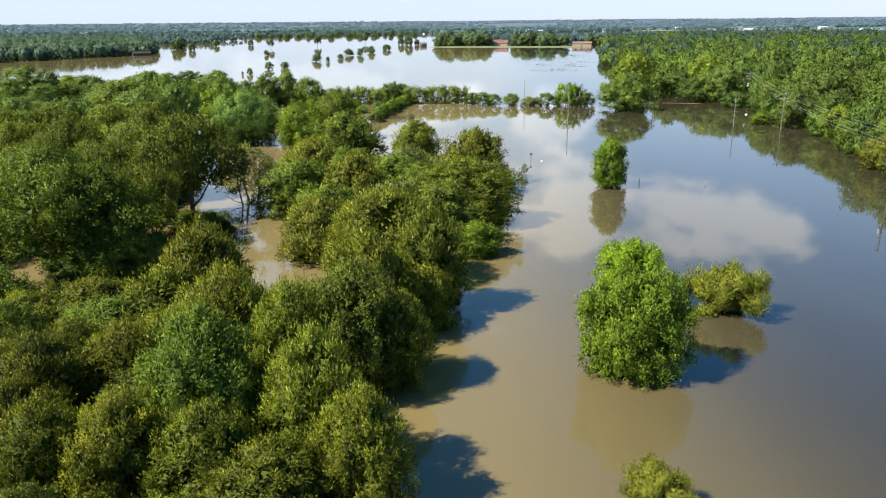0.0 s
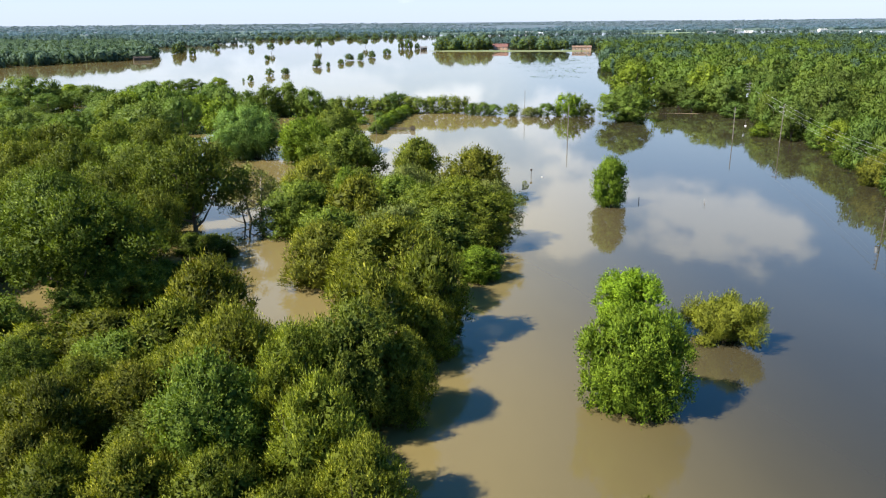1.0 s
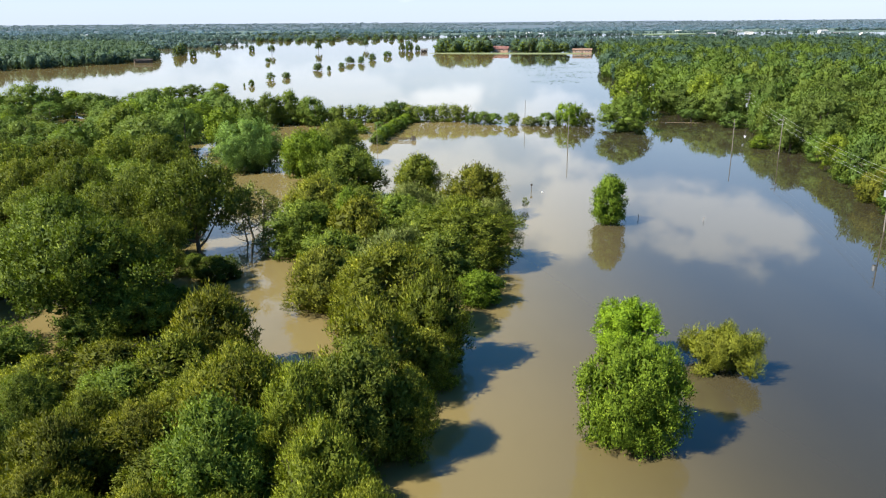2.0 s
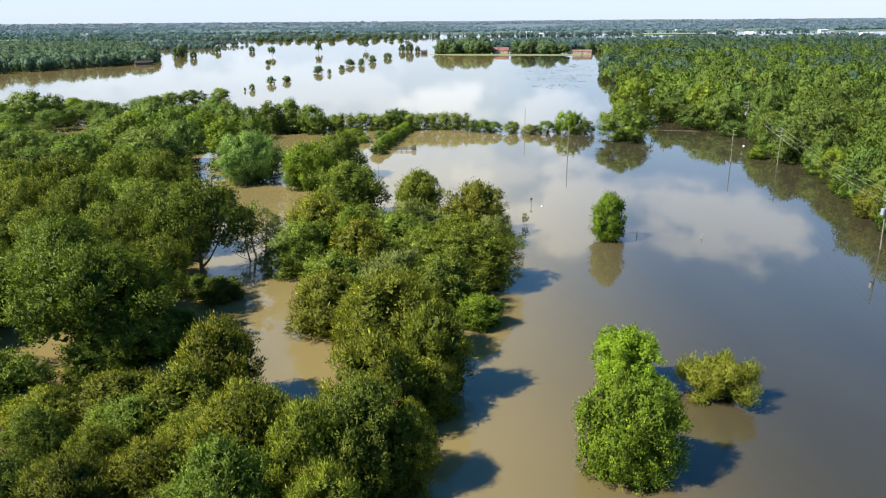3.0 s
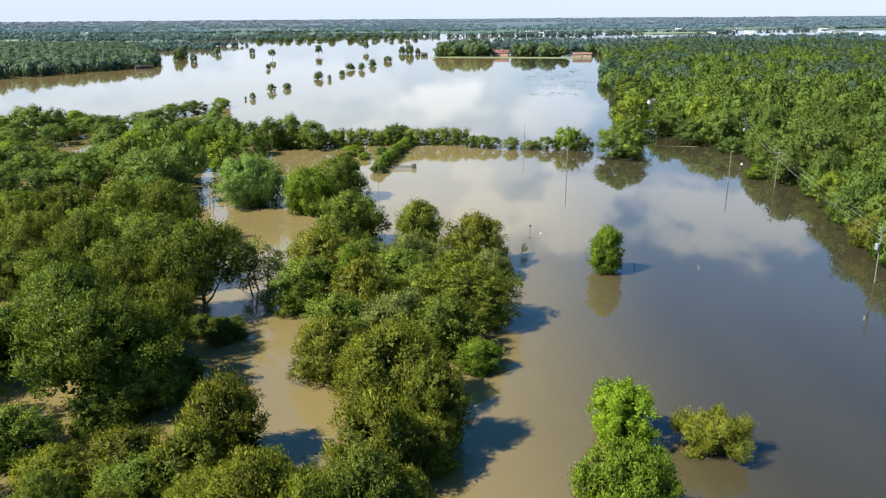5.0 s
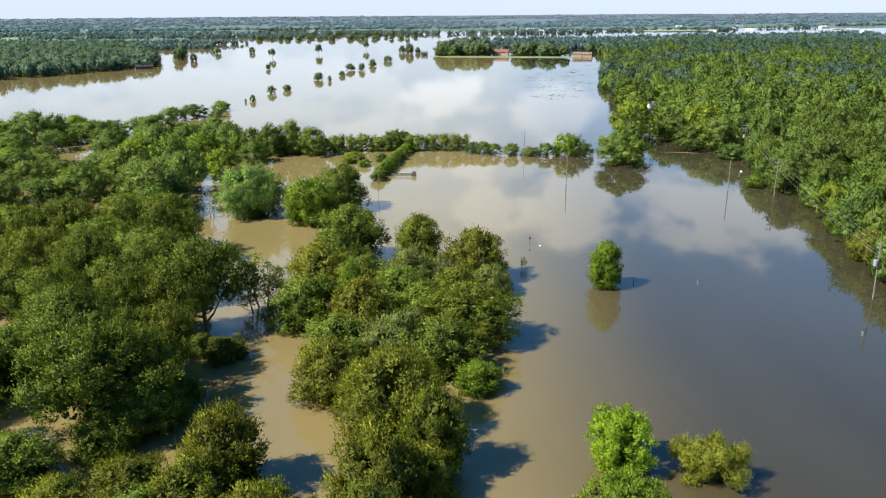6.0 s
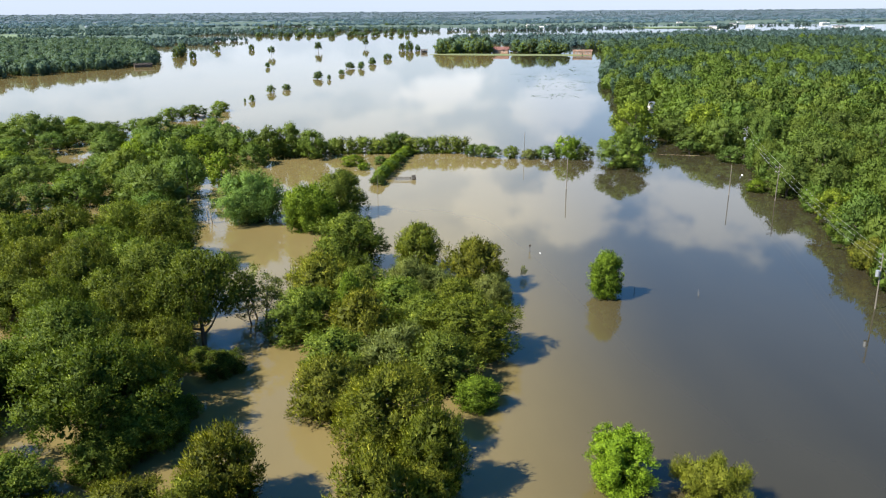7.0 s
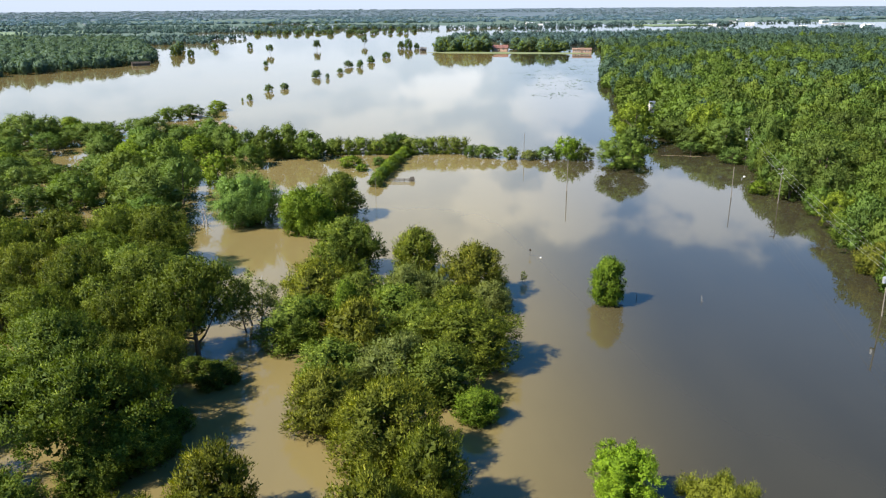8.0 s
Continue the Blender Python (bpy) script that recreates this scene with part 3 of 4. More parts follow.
# ---- ground, water, distance ----
def dry(x, y):
    """How dry the far country is at a place: above nought it is land."""
    belts = noise.noise(Vector((x * 0.0010, y * 0.0030, 3.1))) + 0.4 * noise.noise(Vector((x * 0.004, y * 0.009, 7.7)))
    far = min((y - 2250) / 1300, 0.26)
    left = (-x - 420 - max(0, 900 - y) * 0.3) / 160
    return max(far + belts * 0.8 if y > 1000 else -1, min(left, 0.5) + belts * 0.25 if y > 650 else -1)


def build_ground():
    rings = [0.0] + [30 * 1.085 ** k for k in range(63)]
    rings = [r for r in rings if r < 4950] + [4970]
    spokes = 220
    verts, faces = [], []
    for i, r in enumerate(rings):
        for s in range(spokes):
            a = 2 * math.pi * s / spokes
            x, y = r * math.sin(a), r * math.cos(a)
            z = -1.6 + 2.4 * max(0.0, min(1.0, 0.55 + dry(x, y) * 2.0)) if r > 600 and y > 0 else -1.6
            verts.append((x, y, z))
    for i in range(len(rings) - 1):
        for s in range(spokes):
            t = (s + 1) % spokes
            faces.append((i * spokes + s, i * spokes + t, (i + 1) * spokes + t, (i + 1) * spokes + s))
    tagged(new("ground", mesh_of("ground", verts, faces[spokes:], M_GROUND, True)), "flat wet green farmland partly under flood water", "ground", kind="structure")


def build_water():
    n = 96
    verts = [(4960 * math.sin(2 * math.pi * s / n), 4960 * math.cos(2 * math.pi * s / n), 0) for s in range(n)]
    bm = bmesh.new()
    bm.faces.new([bm.verts.new(v) for v in verts])
    bm.normal_update()
    if bm.faces[:][0].normal.z < 0:
        bmesh.ops.reverse_faces(bm, faces=bm.faces[:])
    me = bpy.data.meshes.new("water")
    bm.to_mesh(me)
    bm.free()
    me.materials.append(M_WATER)
    tagged(new("water", me), "calm silty brown flood water reflecting sky and trees", "water", kind="structure")


RISE_START, RISE_END, RISE_STEPS = 3300, 4900, 9


def rise_height(x, y):
    """The height of the gentle wooded rise at the end of the plain."""
    far = (math.hypot(x, y) - RISE_START) / (RISE_END - RISE_START)
    return 29.0 * max(0.0, far) ** 1.25


def build_backdrop():
    """A low wooded rise all round, where the flat country ends."""
    n, verts, faces = 720, [], []
    for s in range(n):
        a = 2 * math.pi * s / n
        top = 29 + 3.0 * noise.noise(Vector((math.sin(a) * 9, math.cos(a) * 9, 0))) + 1.6 * noise.noise(Vector((math.sin(a) * 60, math.cos(a) * 60, 5)))
        for k in range(RISE_STEPS):
            r = RISE_START + (RISE_END - RISE_START) * k / (RISE_STEPS - 1)
            z = rise_height(r * math.sin(a), r * math.cos(a)) * top / 29 - (2.0 if k == 0 else 0.0)
            verts.append((r * math.sin(a), r * math.cos(a), z))
    for s in range(n):
        t = (s + 1) % n
        for k in range(RISE_STEPS - 1):
            a, b = s * RISE_STEPS + k, t * RISE_STEPS + k
            faces.append((a, a + 1, b + 1, b))
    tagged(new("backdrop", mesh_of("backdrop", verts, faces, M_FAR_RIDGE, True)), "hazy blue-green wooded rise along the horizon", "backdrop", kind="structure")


build_ground()
build_water()
build_backdrop()


def mound(name, line, half, high, mat, label, category="bank"):
    """A low bank of earth along a line of two points, rounded across."""
    (xa, ya), (xb, yb) = line
    ln = math.hypot(xb - xa, yb - ya)
    ux, uy = (xb - xa) / ln, (yb - ya) / ln
    n, verts, faces = max(6, int(ln / 4)), [], []
    for i in range(n + 1):
        t = i / n
        end = min(1.0, 6 * min(t, 1 - t) + 0.15)
        for k in range(7):
            s = (k - 3) / 3
            w = half * end * (1 + 0.35 * noise.noise(Vector((t * ln * 0.08, s * 2, xa))))
            z = -1.7 + (high + 1.7) * (1 - abs(s) ** 2.2) * (0.7 + 0.3 * end) + 0.12 * noise.noise(Vector((t * ln * 0.2, s * 3, ya)))
            verts.append((xa + ux * ln * t - uy * s * w, ya + uy * ln * t + ux * s * w, z))
    for i in range(n):
        for k in range(6):
            a = i * 7 + k
            faces.append((a, a + 7, a + 8, a + 1))
    return tagged(new(name, mesh_of(name, verts, faces, mat, True)), label, category, kind="structure")


mound("bank_hedge", ((-75, 277), (20, 271)), 4.0, 0.35, M_MUD, "low muddy bank under the hedge")
mound("bank_shore", ((84, 263), (104, 258)), 1.6, 0.05, M_MUD, "narrow muddy shore at the wood's edge")
mound("bank_meadow", ((22, 872), (196, 826)), 15, 0.9, M_GRASS, "long low grassy bank in the flood")
mound("bank_spit", ((-112, 392), (-70, 330)), 6, 0.3, M_MUD, "muddy spit among flooded bushes")



def field(x, y, wide, deep, turn):
    """A dry pasture just above the flood."""
    bm = box(bmesh.new(), 0, 0, 0, wide, deep, 1.2, 0.3)
    me = bpy.data.meshes.new("field")
    bm.to_mesh(me)
    bm.free()
    me.materials.append(M_PASTURE)
    ob = new("field", me)
    ob.matrix_basis = pose(x, y, 0.75, 0, 0, turn)
    FIELDS.append((x, y, max(wide, deep) * 0.5))
    return tagged(ob, "pale green pasture standing clear of the flood", "field", kind="structure")


FIELDS = []
field(-850, 1620, 190, 210, 12)
field(-700, 1730, 90, 120, -8)
field(455, 1450, 60, 110, -10)
field(640, 1900, 150, 120, 8)

# ---- the flooded grove on both sides of the channel ----
GROVE = "trees of the flooded grove"
# the long clump between the channel and the open field, from its far end to the foot of the climb
for kind, x, y, h, r in (
        ("olive", 2.4, 144.5, 10.2, 4.9), ("olive", 12.7, 135, 9.7, 5.9), ("bushy", -11.2, 148, 11.4, 7.2), ("olive", -14.8, 128, 9.6, 5.6),
        ("bushy", -16.0, 115.5, 8.2, 5.8), ("grey", 14.9, 127.8, 5.2, 3.8), ("grey", 5.2, 131.5, 5.4, 4.2), ("grey", 0.6, 131, 7.4, 4.2),
        ("bright", -8.8, 118.2, 9.7, 2.9), ("mid", -7.6, 126, 8.0, 4.8), ("olive", -6.2, 109.5, 9.9, 5.4), ("mid", -1.2, 120, 8.0, 5.0),
        ("olive", 8.4, 119.5, 7.6, 5.2), ("olive", 9.4, 107.5, 9.3, 7.6), ("mid", 3.0, 112, 8.0, 4.6), ("grey", -1.2, 101.5, 7.4, 5.4),
        ("mid", -9.6, 101, 7.4, 5.0), ("lit", -9.6, 91.2, 7.7, 5.0), ("mid", 5.0, 97, 8.2, 5.0), ("bright", 9.6, 91.6, 4.4, 3.1),
        ("olive", -1.4, 82.2, 10.9, 6.8), ("olive", 3.2, 73.8, 10.5, 3.9), ("olive", -2.6, 66.8, 10.2, 4.6), ("olive", 2.8, 69.6, 6.0, 2.8),
        ("mid", -2.8, 56.8, 11.0, 4.3), ("olive", 0.6, 58.4, 7.6, 2.9), ("olive", -7.2, 54.2, 10.2, 3.7), ("olive", -4.6, 45.2, 10.3, 3.8),
        ("olive", -1.5, 41.6, 8.3, 2.9), ("olive", -12.5, 57.4, 10.4, 4.6), ("mid", -12.1, 48.2, 10.9, 4.6), ("olive", -10.4, 42, 7.2, 3.6)):
    plant(kind, x, y, h, r, GROVE)
# shrubs between the channel's mouth and the oaks
for kind, x, y, h, r in (
        ("olive", -18.2, 72, 9.9, 4.5), ("olive", -20.2, 67, 7.4, 4.2), ("olive", -27.4, 69.5, 5.6, 4.6), ("olive", -33, 67, 5.2, 4.0),
        ("bushy", -41.0, 74, 5.8, 5.0), ("lit", -23.6, 50.6, 8.2, 4.2), ("olive", -23.4, 46.5, 6.9, 3.6), ("olive", -15.5, 43, 7.5, 3.4),
        ("olive", -19.0, 53.5, 7.6, 4.2), ("lit", -31.3, 86, 3.6, 1.9), ("shade", -25.6, 103.5, 3.4, 3.2), ("shade", -28.4, 90.5, 3.8, 2.8),
        ("shade", -29.5, 105.5, 3.0, 2.6),
        ("shade", -30.8, 83, 7.0, 4.6), ("shade", -33.6, 79.8, 5.6, 3.8), ("shade", -28.6, 87, 4.6, 3.2), ("oak", -32.8, 88.5, 11.4, 5.4)):
    plant(kind, x, y, h, r, GROVE)
# the oaks beyond the channel
for kind, x, y, h, r in (
        ("oak", -30.6, 112.6, 15.2, 7.4), ("oak", -35.6, 83.8, 13.8, 8.0), ("oak", -36.4, 96.5, 10.8, 5.2), ("oak", -31.4, 97.4, 11.2, 4.3),
        ("oak", -40.2, 110.5, 12.0, 5.5), ("mid", -46.2, 117.5, 11.2, 5.6), ("oak", -52.6, 111, 12.0, 5.7), ("oak", -51.5, 123, 13.8, 6.2),
        ("mid", -46.6, 130, 12.2, 6.4), ("oak", -47.5, 150, 13.6, 6.9), ("oak", -57, 154, 13.0, 6.5), ("oak", -67, 151, 13.0, 6.5),
        ("oak", -73.5, 144.5, 13.4, 6.5), ("oak", -64, 131, 12.4, 6.5), ("bushy", -53, 99, 7.6, 4.8), ("mid", -62, 187, 13.4, 8.0),
        ("oak", -58.5, 203, 13.0, 6.5), ("mid", -85, 228, 10.4, 7.4), ("lit", -85.5, 202, 9.8, 7.6), ("mid", -71, 207, 10.6, 7.0),
        ("thin", -24.2, 121, 9.8, 5.4)):
    plant(kind, x, y, h, r, GROVE)
for kind, x, y, h, r in (
        ("oak", -140, 293, 13.2, 10), ("oak", -116, 289, 10, 8.5), ("mid", -98, 301, 10.4, 8.5), ("mid", -102, 369, 6.6, 7.0),
        ("bright", -95.5, 395, 5.4, 5.4), ("bushy", -110, 361, 6.4, 5.4), ("olive", -92, 371, 3.6, 3.4), ("bushy", -47.5, 266, 11.2, 5.4), ("bushy", -40.5, 269, 11.8, 6.0), ("mid", -56, 276, 8.4, 4.4), ("mid", -63, 279, 8.0, 4.0), ("bright", -18, 251, 3.6, 4.2), ("mid", -4.2, 273, 7.8, 5.2),
        ("bushy", -33, 265, 10.2, 5.4), ("bright", -53.5, 224, 11.0, 5.4), ("lit", -50.5, 253, 7.5, 5.6), ("mid", -65, 282, 10.0, 5.8), ("bushy", -117, 250, 4.6, 5.0), ("mid", -109, 238, 5.0, 5.0), ("thin", -44, 214, 8.2, 5.0)):
    plant(kind, x, y, h, r, GROVE)

for kind, x, y, h, r in (("sage", -37.5, 185, 12.4, 8.4), ("fresh", -22.8, 177.5, 10.4, 6.8), ("bushy", -16.8, 188, 11.6, 7.2)):
    plant(kind, x, y, h, r, GROVE, MIDDLE)


def gap(x, y):
    """Small open pools inside the grove."""
    return any(abs(x - a + (y - b) * 0.35) < r and -4 < b - y < r * (2.4 if b < 250 else 6) for a, b, r in ((-117, 270, 6), (-72, 197, 4), (-59, 213, 6), (-53, 104, 6), (-46, 89, 6), (-37, 76, 5.5), (-27, 88, 7), (-82, 180, 4)))


# the shrubs at the foot of the climb, and the rest of the grove
for x, y in scatter(((-1.5, 33), (-2.5, 43), (-6, 62), (-20, 66), (-34, 62), (-44, 58), (-36, 45), (-24, 28), (-10, 24)), 5.2, 11, clear=0.62):
    plant(random.choice(("olive", "shade", "mid", "olive", "shade")), x, y, random.uniform(5.0, 7.6), random.uniform(3.2, 4.2), GROVE)
for x, y in scatter(((-41, 124), (-44, 150), (-52, 178), (-64, 204), (-66, 262), (-76, 308), (-110, 322), (-215, 318), (-150, 200), (-95, 110), (-62, 66), (-43, 62), (-44, 90), (-40, 104)), 10.2, 12, clear=0.58):
    if gap(x, y):
        continue
    lane = y + 0.15 * (x + 75)      # a strip of open water runs across the grove here
    if x < -48 and 164 < lane < 194 and random.random() < 0.45:
        continue
    tall = random.uniform(7.0, 11.0) if 140 < lane < 166 else random.uniform(6.0, 9.0) if y > 255 or (y > 195 and -136 < x < -86) else random.uniform(7.0, 14.5)
    kinds = ("oak", "oak", "olive", "lit", "mid") if y < 170 else ("oak", "mid", "mid", "bushy", "bushy", "bright")
    plant(random.choice(kinds), x, y, tall, random.uniform(4.2, 5.6) + tall * 0.18, GROVE)

# ---- trees standing alone in the open water ----
ALONE = "lone trees in the flooded field"
plant("fresh", 19.4, 58.9, 9.0, 4.2, ALONE, variants=1)
plant("lime", 23.4, 74.2, 6.7, 3.8, ALONE, NEAR, variants=1)
plant("yellow", 32.2, 71.6, 4.8, 3.5, ALONE, NEAR, variants=1)
plant("yellow", 16.0, 41.5, 2.2, 2.4, ALONE, variants=1, label="yellow-green willow crown barely above the flood water")
plant("bright", 35.6, 129.5, 8.6, 3.4, ALONE, variants=1)
plant("thin", 22.4, 140.3, 2.4, 0.75, ALONE, variants=1, label="thin drowned sapling with a tuft of leaves")

# ---- hedge and bushes across the middle of the flood ----
HEDGE = "upright bushes of the hedge"
for k in range(33):
    x = -26 + 46 * k / 32 + random.uniform(-0.5, 0.5)
    plant("cedar", x, 272 - (x + 26) * 0.035 + random.uniform(-0.6, 0.6), random.uniform(4.8, 6.2), random.uniform(1.9, 2.4), HEDGE)
for k in range(14):
    t = k / 13
    plant("bright" if k % 3 else "mid", -9.5 + 8.5 * t + random.uniform(-0.7, 0.7), 222 + 46 * t, random.uniform(2.6, 3.8), random.uniform(1.9, 2.7), HEDGE, label="low green hedge bush in flood water")
for k in range(17):
    plant(random.choice(("bushy", "mid", "bright")), -68 + 2.6 * k + random.uniform(-0.8, 0.8), 276 - k * 0.15 + random.uniform(-1.2, 1.2), random.uniform(3.6, 6.0), random.uniform(2.4, 3.4), HEDGE, label="round green bush of the flooded hedge")
BUSHES = "bushes along the flooded field edge"
for kind, x, y, h, r in (
        ("bushy", 22.5, 264, 4.4, 2.7), ("olive", 26, 263, 4.4, 3.4), ("olive", 29.5, 262, 3.8, 3.2), ("bushy", 35.5, 260, 4.3, 3.0),
        ("grey", 41.5, 259, 3.0, 3.4), ("olive", 47, 258, 4.3, 3.4), ("fresh", 54.6, 258, 7.6, 4.8), ("bushy", 60, 256, 4.6, 3.0),
        ("mid", -9, 253, 2.8, 2.4), ("bright", -14, 244, 2.2, 2.6), ("bright", 96.6, 206, 3.6, 3.2), ("yellow", 79.5, 113.5, 1.6, 1.6)):
    plant(kind, x, y, h, r, BUSHES)

# ---- the wood beyond the poles ----
WOOD = "trees of the flooded wood"
for kind, x, y, h, r in (
        ("bushy", 68.3, 243, 11.0, 8.8), ("gold", 82.5, 281, 16.6, 8.8), ("olive", 79, 268, 9.5, 5.0), ("gold", 112, 285, 15.5, 7.4),
        ("mid", 101, 270, 8.0, 5.0), ("olive", 107, 248, 5.0, 5.0), ("oak", 98, 262, 4.6, 4.2), ("mid", 122, 270, 13.2, 7.0), ("lit", 104.5, 205, 5.2, 4.2), ("lit", 102, 184, 7.2, 4.6),
        ("gold", 99, 171.5, 9.0, 4.6), ("mid", 96, 160, 7.6, 4.4), ("lit", 91, 141, 6.2, 4.4)):
    plant(kind, x, y, h, r, WOOD)
SHORE = ((86, 288), (104, 268), (115, 252), (104, 225), (99, 200), (97, 172), (93.5, 155), (89, 140), (86.5, 126), (83, 100))
WOOD_NEAR = SHORE + ((92, 100), (215, 300), (285, 420), (118, 420))


def in_clearing(x, y):
    """The gap in the wood before the white cabin, and the open water under the cottonwood."""
    return (abs(x - 0.318 * y) < 7.5 and 305 < y < 397) or (84 < x < 96 and 266 < y < 300)


count = 0
for x, y in sorted(scatter(WOOD_NEAR, 8.8, 21, clear=0.5), key=lambda p: p[1]):
    if in_clearing(x, y):
        continue
    edge = x < 112 and y < 240
    plant(random.choice(("lit", "lit", "mid", "mid") if edge else ("mid", "mid", "bushy", "bushy", "oak", "oak")), x, y, random.uniform(9.0, 12.5) if edge else random.uniform(8.5, 14.5), random.uniform(4.4, 6.0) if edge else random.uniform(5.8, 8.4), WOOD, FAR if y < 290 else TINY)
    count += 1
    if count > 280:
        break


def woods(name, places, leaf, n, length, width, tall, label, lumps=9):
    """Far woods as one object: a crown of sprigs at every place."""
    rng = np.random.default_rng(len(places))
    shapes = []
    for k in range(6):
        at, out, centre, lr = crown_points(rng, n, 1.0, 0.0, 1.0, ("egg", "dome", "dome")[k % 3], lumps, 0.44, 0.18, 0.55)
        shapes.append((at, out, *cores(rng, centre, lr, 0.74)))
    vs, fs, ns, count, ivs, ifs, ins, inner = [], [], [], 0, [], [], [], 0
    for i, (x, y, h, r) in enumerate(places):
        at, out, cv, cf, cn = shapes[int(rng.integers(6))]
        a = rng.uniform(0, 6.283)
        turn = np.array(((math.cos(a), -math.sin(a), 0), (math.sin(a), math.cos(a), 0), (0, 0, 1)))
        foot = rise_height(x, y) - 0.3
        p = (at @ turn.T) * (r, r, h) + (x, y, foot)
        v, f, nv = sprigs(rng, p, out @ turn.T, length, width, 0.1, 0.2, 0.85)
        vs.append(v)
        ns.append(nv)
        ins.append(cn @ turn.T)
        fs.append(f + count)
        count += len(v)
        ivs.append((cv @ turn.T) * (r, r, h) + (x, y, foot))
        ifs.append(cf + inner)
        inner += len(cv)
    tagged(new(name, leafy_mesh(name, np.concatenate(vs), np.concatenate(fs), np.concatenate(ns), np.concatenate(ivs), np.concatenate(ifs), np.concatenate(ins), leaf, leaf)), label, "woods", kind="stuff")


def high(x, y):
    """The canopy swells and sinks over some tens of metres."""
    return 11.0 + 4.0 * noise.noise(Vector((x * 0.02, y * 0.02, 2.0))) + random.uniform(-2.2, 2.6)


rest = [(x, y, high(x, y), random.uniform(4.6, 6.8)) for x, y in scatter(((100, 320), (170, 300), (250, 300), (310, 400), (340, 480), (620, 900), (600, 1090), (500, 1010), (410, 1140), (330, 1030), (262, 1000), (225, 880), (180, 706), (128, 500)), 10.0, 22, clear=0.58) if not in_clearing(x, y)]
# tones vary from tree to tree; the distance term paints in haze
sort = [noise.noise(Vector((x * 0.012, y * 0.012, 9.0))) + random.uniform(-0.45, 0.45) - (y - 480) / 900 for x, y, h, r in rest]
woods("wood_canopy", [p for p, k in zip(rest, sort) if -0.16 <= k < 0.16], LEAF_WOOD, 430, 0.8, 0.7, 12, "dense green canopy of the flooded wood")
woods("wood_canopy", [p for p, k in zip(rest, sort) if k >= 0.16], LEAF_WOOD_WARM, 430, 0.8, 0.7, 12, "sunlit yellow-green canopy of the flooded wood")
woods("wood_canopy", [p for p, k in zip(rest, sort) if k < -0.16], LEAF_WOOD_COOL_HAZE, 430, 0.8, 0.7, 12, "darker canopy of the flooded wood, tinted cool for haze")
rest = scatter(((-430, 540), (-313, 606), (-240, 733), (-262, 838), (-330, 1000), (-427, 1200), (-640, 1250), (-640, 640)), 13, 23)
woods("far_wood", [(x, y, random.uniform(9, 14), random.uniform(6.0, 9.0)) for x, y in rest], LEAF_FAR_HAZE, 260, 0.8, 0.8, 14, "dark green wood across the flooded plain", lumps=12)


def far_places(count, seed, near, end):
    """Belts of trees along the drowned field edges, closing up towards the horizon."""
    rnd, out = random.Random(seed), []
    while len(out) < count:
        y = near * ((end / near) ** rnd.random())
        x = rnd.uniform(-0.75, 0.75) * y
        if math.hypot(x, y) > 4880:
            continue
        belt = noise.noise(Vector((x * 0.0009, y * 0.0030, 5.0))) + 0.3 * noise.noise(Vector((x * 0.005, y * 0.012, 1.0)))
        if any(math.hypot(x - a, y - b) < c for a, b, c in FIELDS):
            continue
        if math.hypot(x, y) > 3300:      # closed woods on the rise
            belt += 0.45
        if belt > 0.17 - max(0.0, min(0.16, (y - 1900) / 6000)) - (0.22 if x < -0.25 * y else 0.0) and not (-0.2 * y < x < 0.055 * y and y < 1500):
            low = math.hypot(x, y) > 3300      # closed canopy, seen almost level
            out.append((x, y, rnd.uniform(3.5, 6) if low else rnd.uniform(6, 11), rnd.uniform(4.5, 8.5) * (2.6 if low else 1.0 if y < 2300 else 1.7)))
    return out


# each farther belt takes a bluer colour, haze painted by distance
woods("distant_woods", far_places(4200, 31, 1000, 2400), LEAF_DISTANT_HAZE, 24, 2.0, 1.7, 13, "grey-green belts of distant woods on flooded farmland", lumps=3)
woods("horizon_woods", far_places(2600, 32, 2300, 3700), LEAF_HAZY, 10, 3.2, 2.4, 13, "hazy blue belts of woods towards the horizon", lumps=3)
woods("horizon_woods", far_places(3400, 33, 3400, 4880), LEAF_HAZE_BLUE, 6, 3.6, 2.6, 13, "woods tinted haze-blue on the rise at the horizon", lumps=2)


# ---- far trees standing in the open flood ----
STRAY = "far trees standing in the open flood"
for x, y, h, r in ((-152, 870, 12, 6), (-109, 941, 14, 7), (-58, 1041, 14, 6), (-125, 693, 5, 3.5), (-88, 438, 4, 3), (-91, 433, 2.4, 1), (-85, 481, 5.4, 3.5),
                   (-78, 497, 4.4, 4), (-67, 576, 6, 6), (-58, 566, 4.4, 2), (-53, 613, 4.4, 4), (-51, 671, 6.4, 5.5), (-41, 669, 6.8, 5), (-34, 722, 7.4, 5.4)):
    plant("oak" if y > 800 else "mid", x, y, h * 0.9, r * 0.7, STRAY, label="small dark tree standing far off in flood water")
for x, y, h, r in ((-22, 793, 6.5, 7), (0, 948, 14, 8), (-9, 960, 10, 6), (10, 952, 8, 5), (-250, 855, 13, 9), (-228, 833, 9, 6), (-262, 900, 12, 9), (-276, 960, 13, 9), (-240, 985, 9, 7), (-200, 1000, 8, 6)):
    plant("bushy", x, y, h * 0.9, r * 0.7, STRAY, label="dark round tree standing far off in flood water")
rnd = random.Random(5)
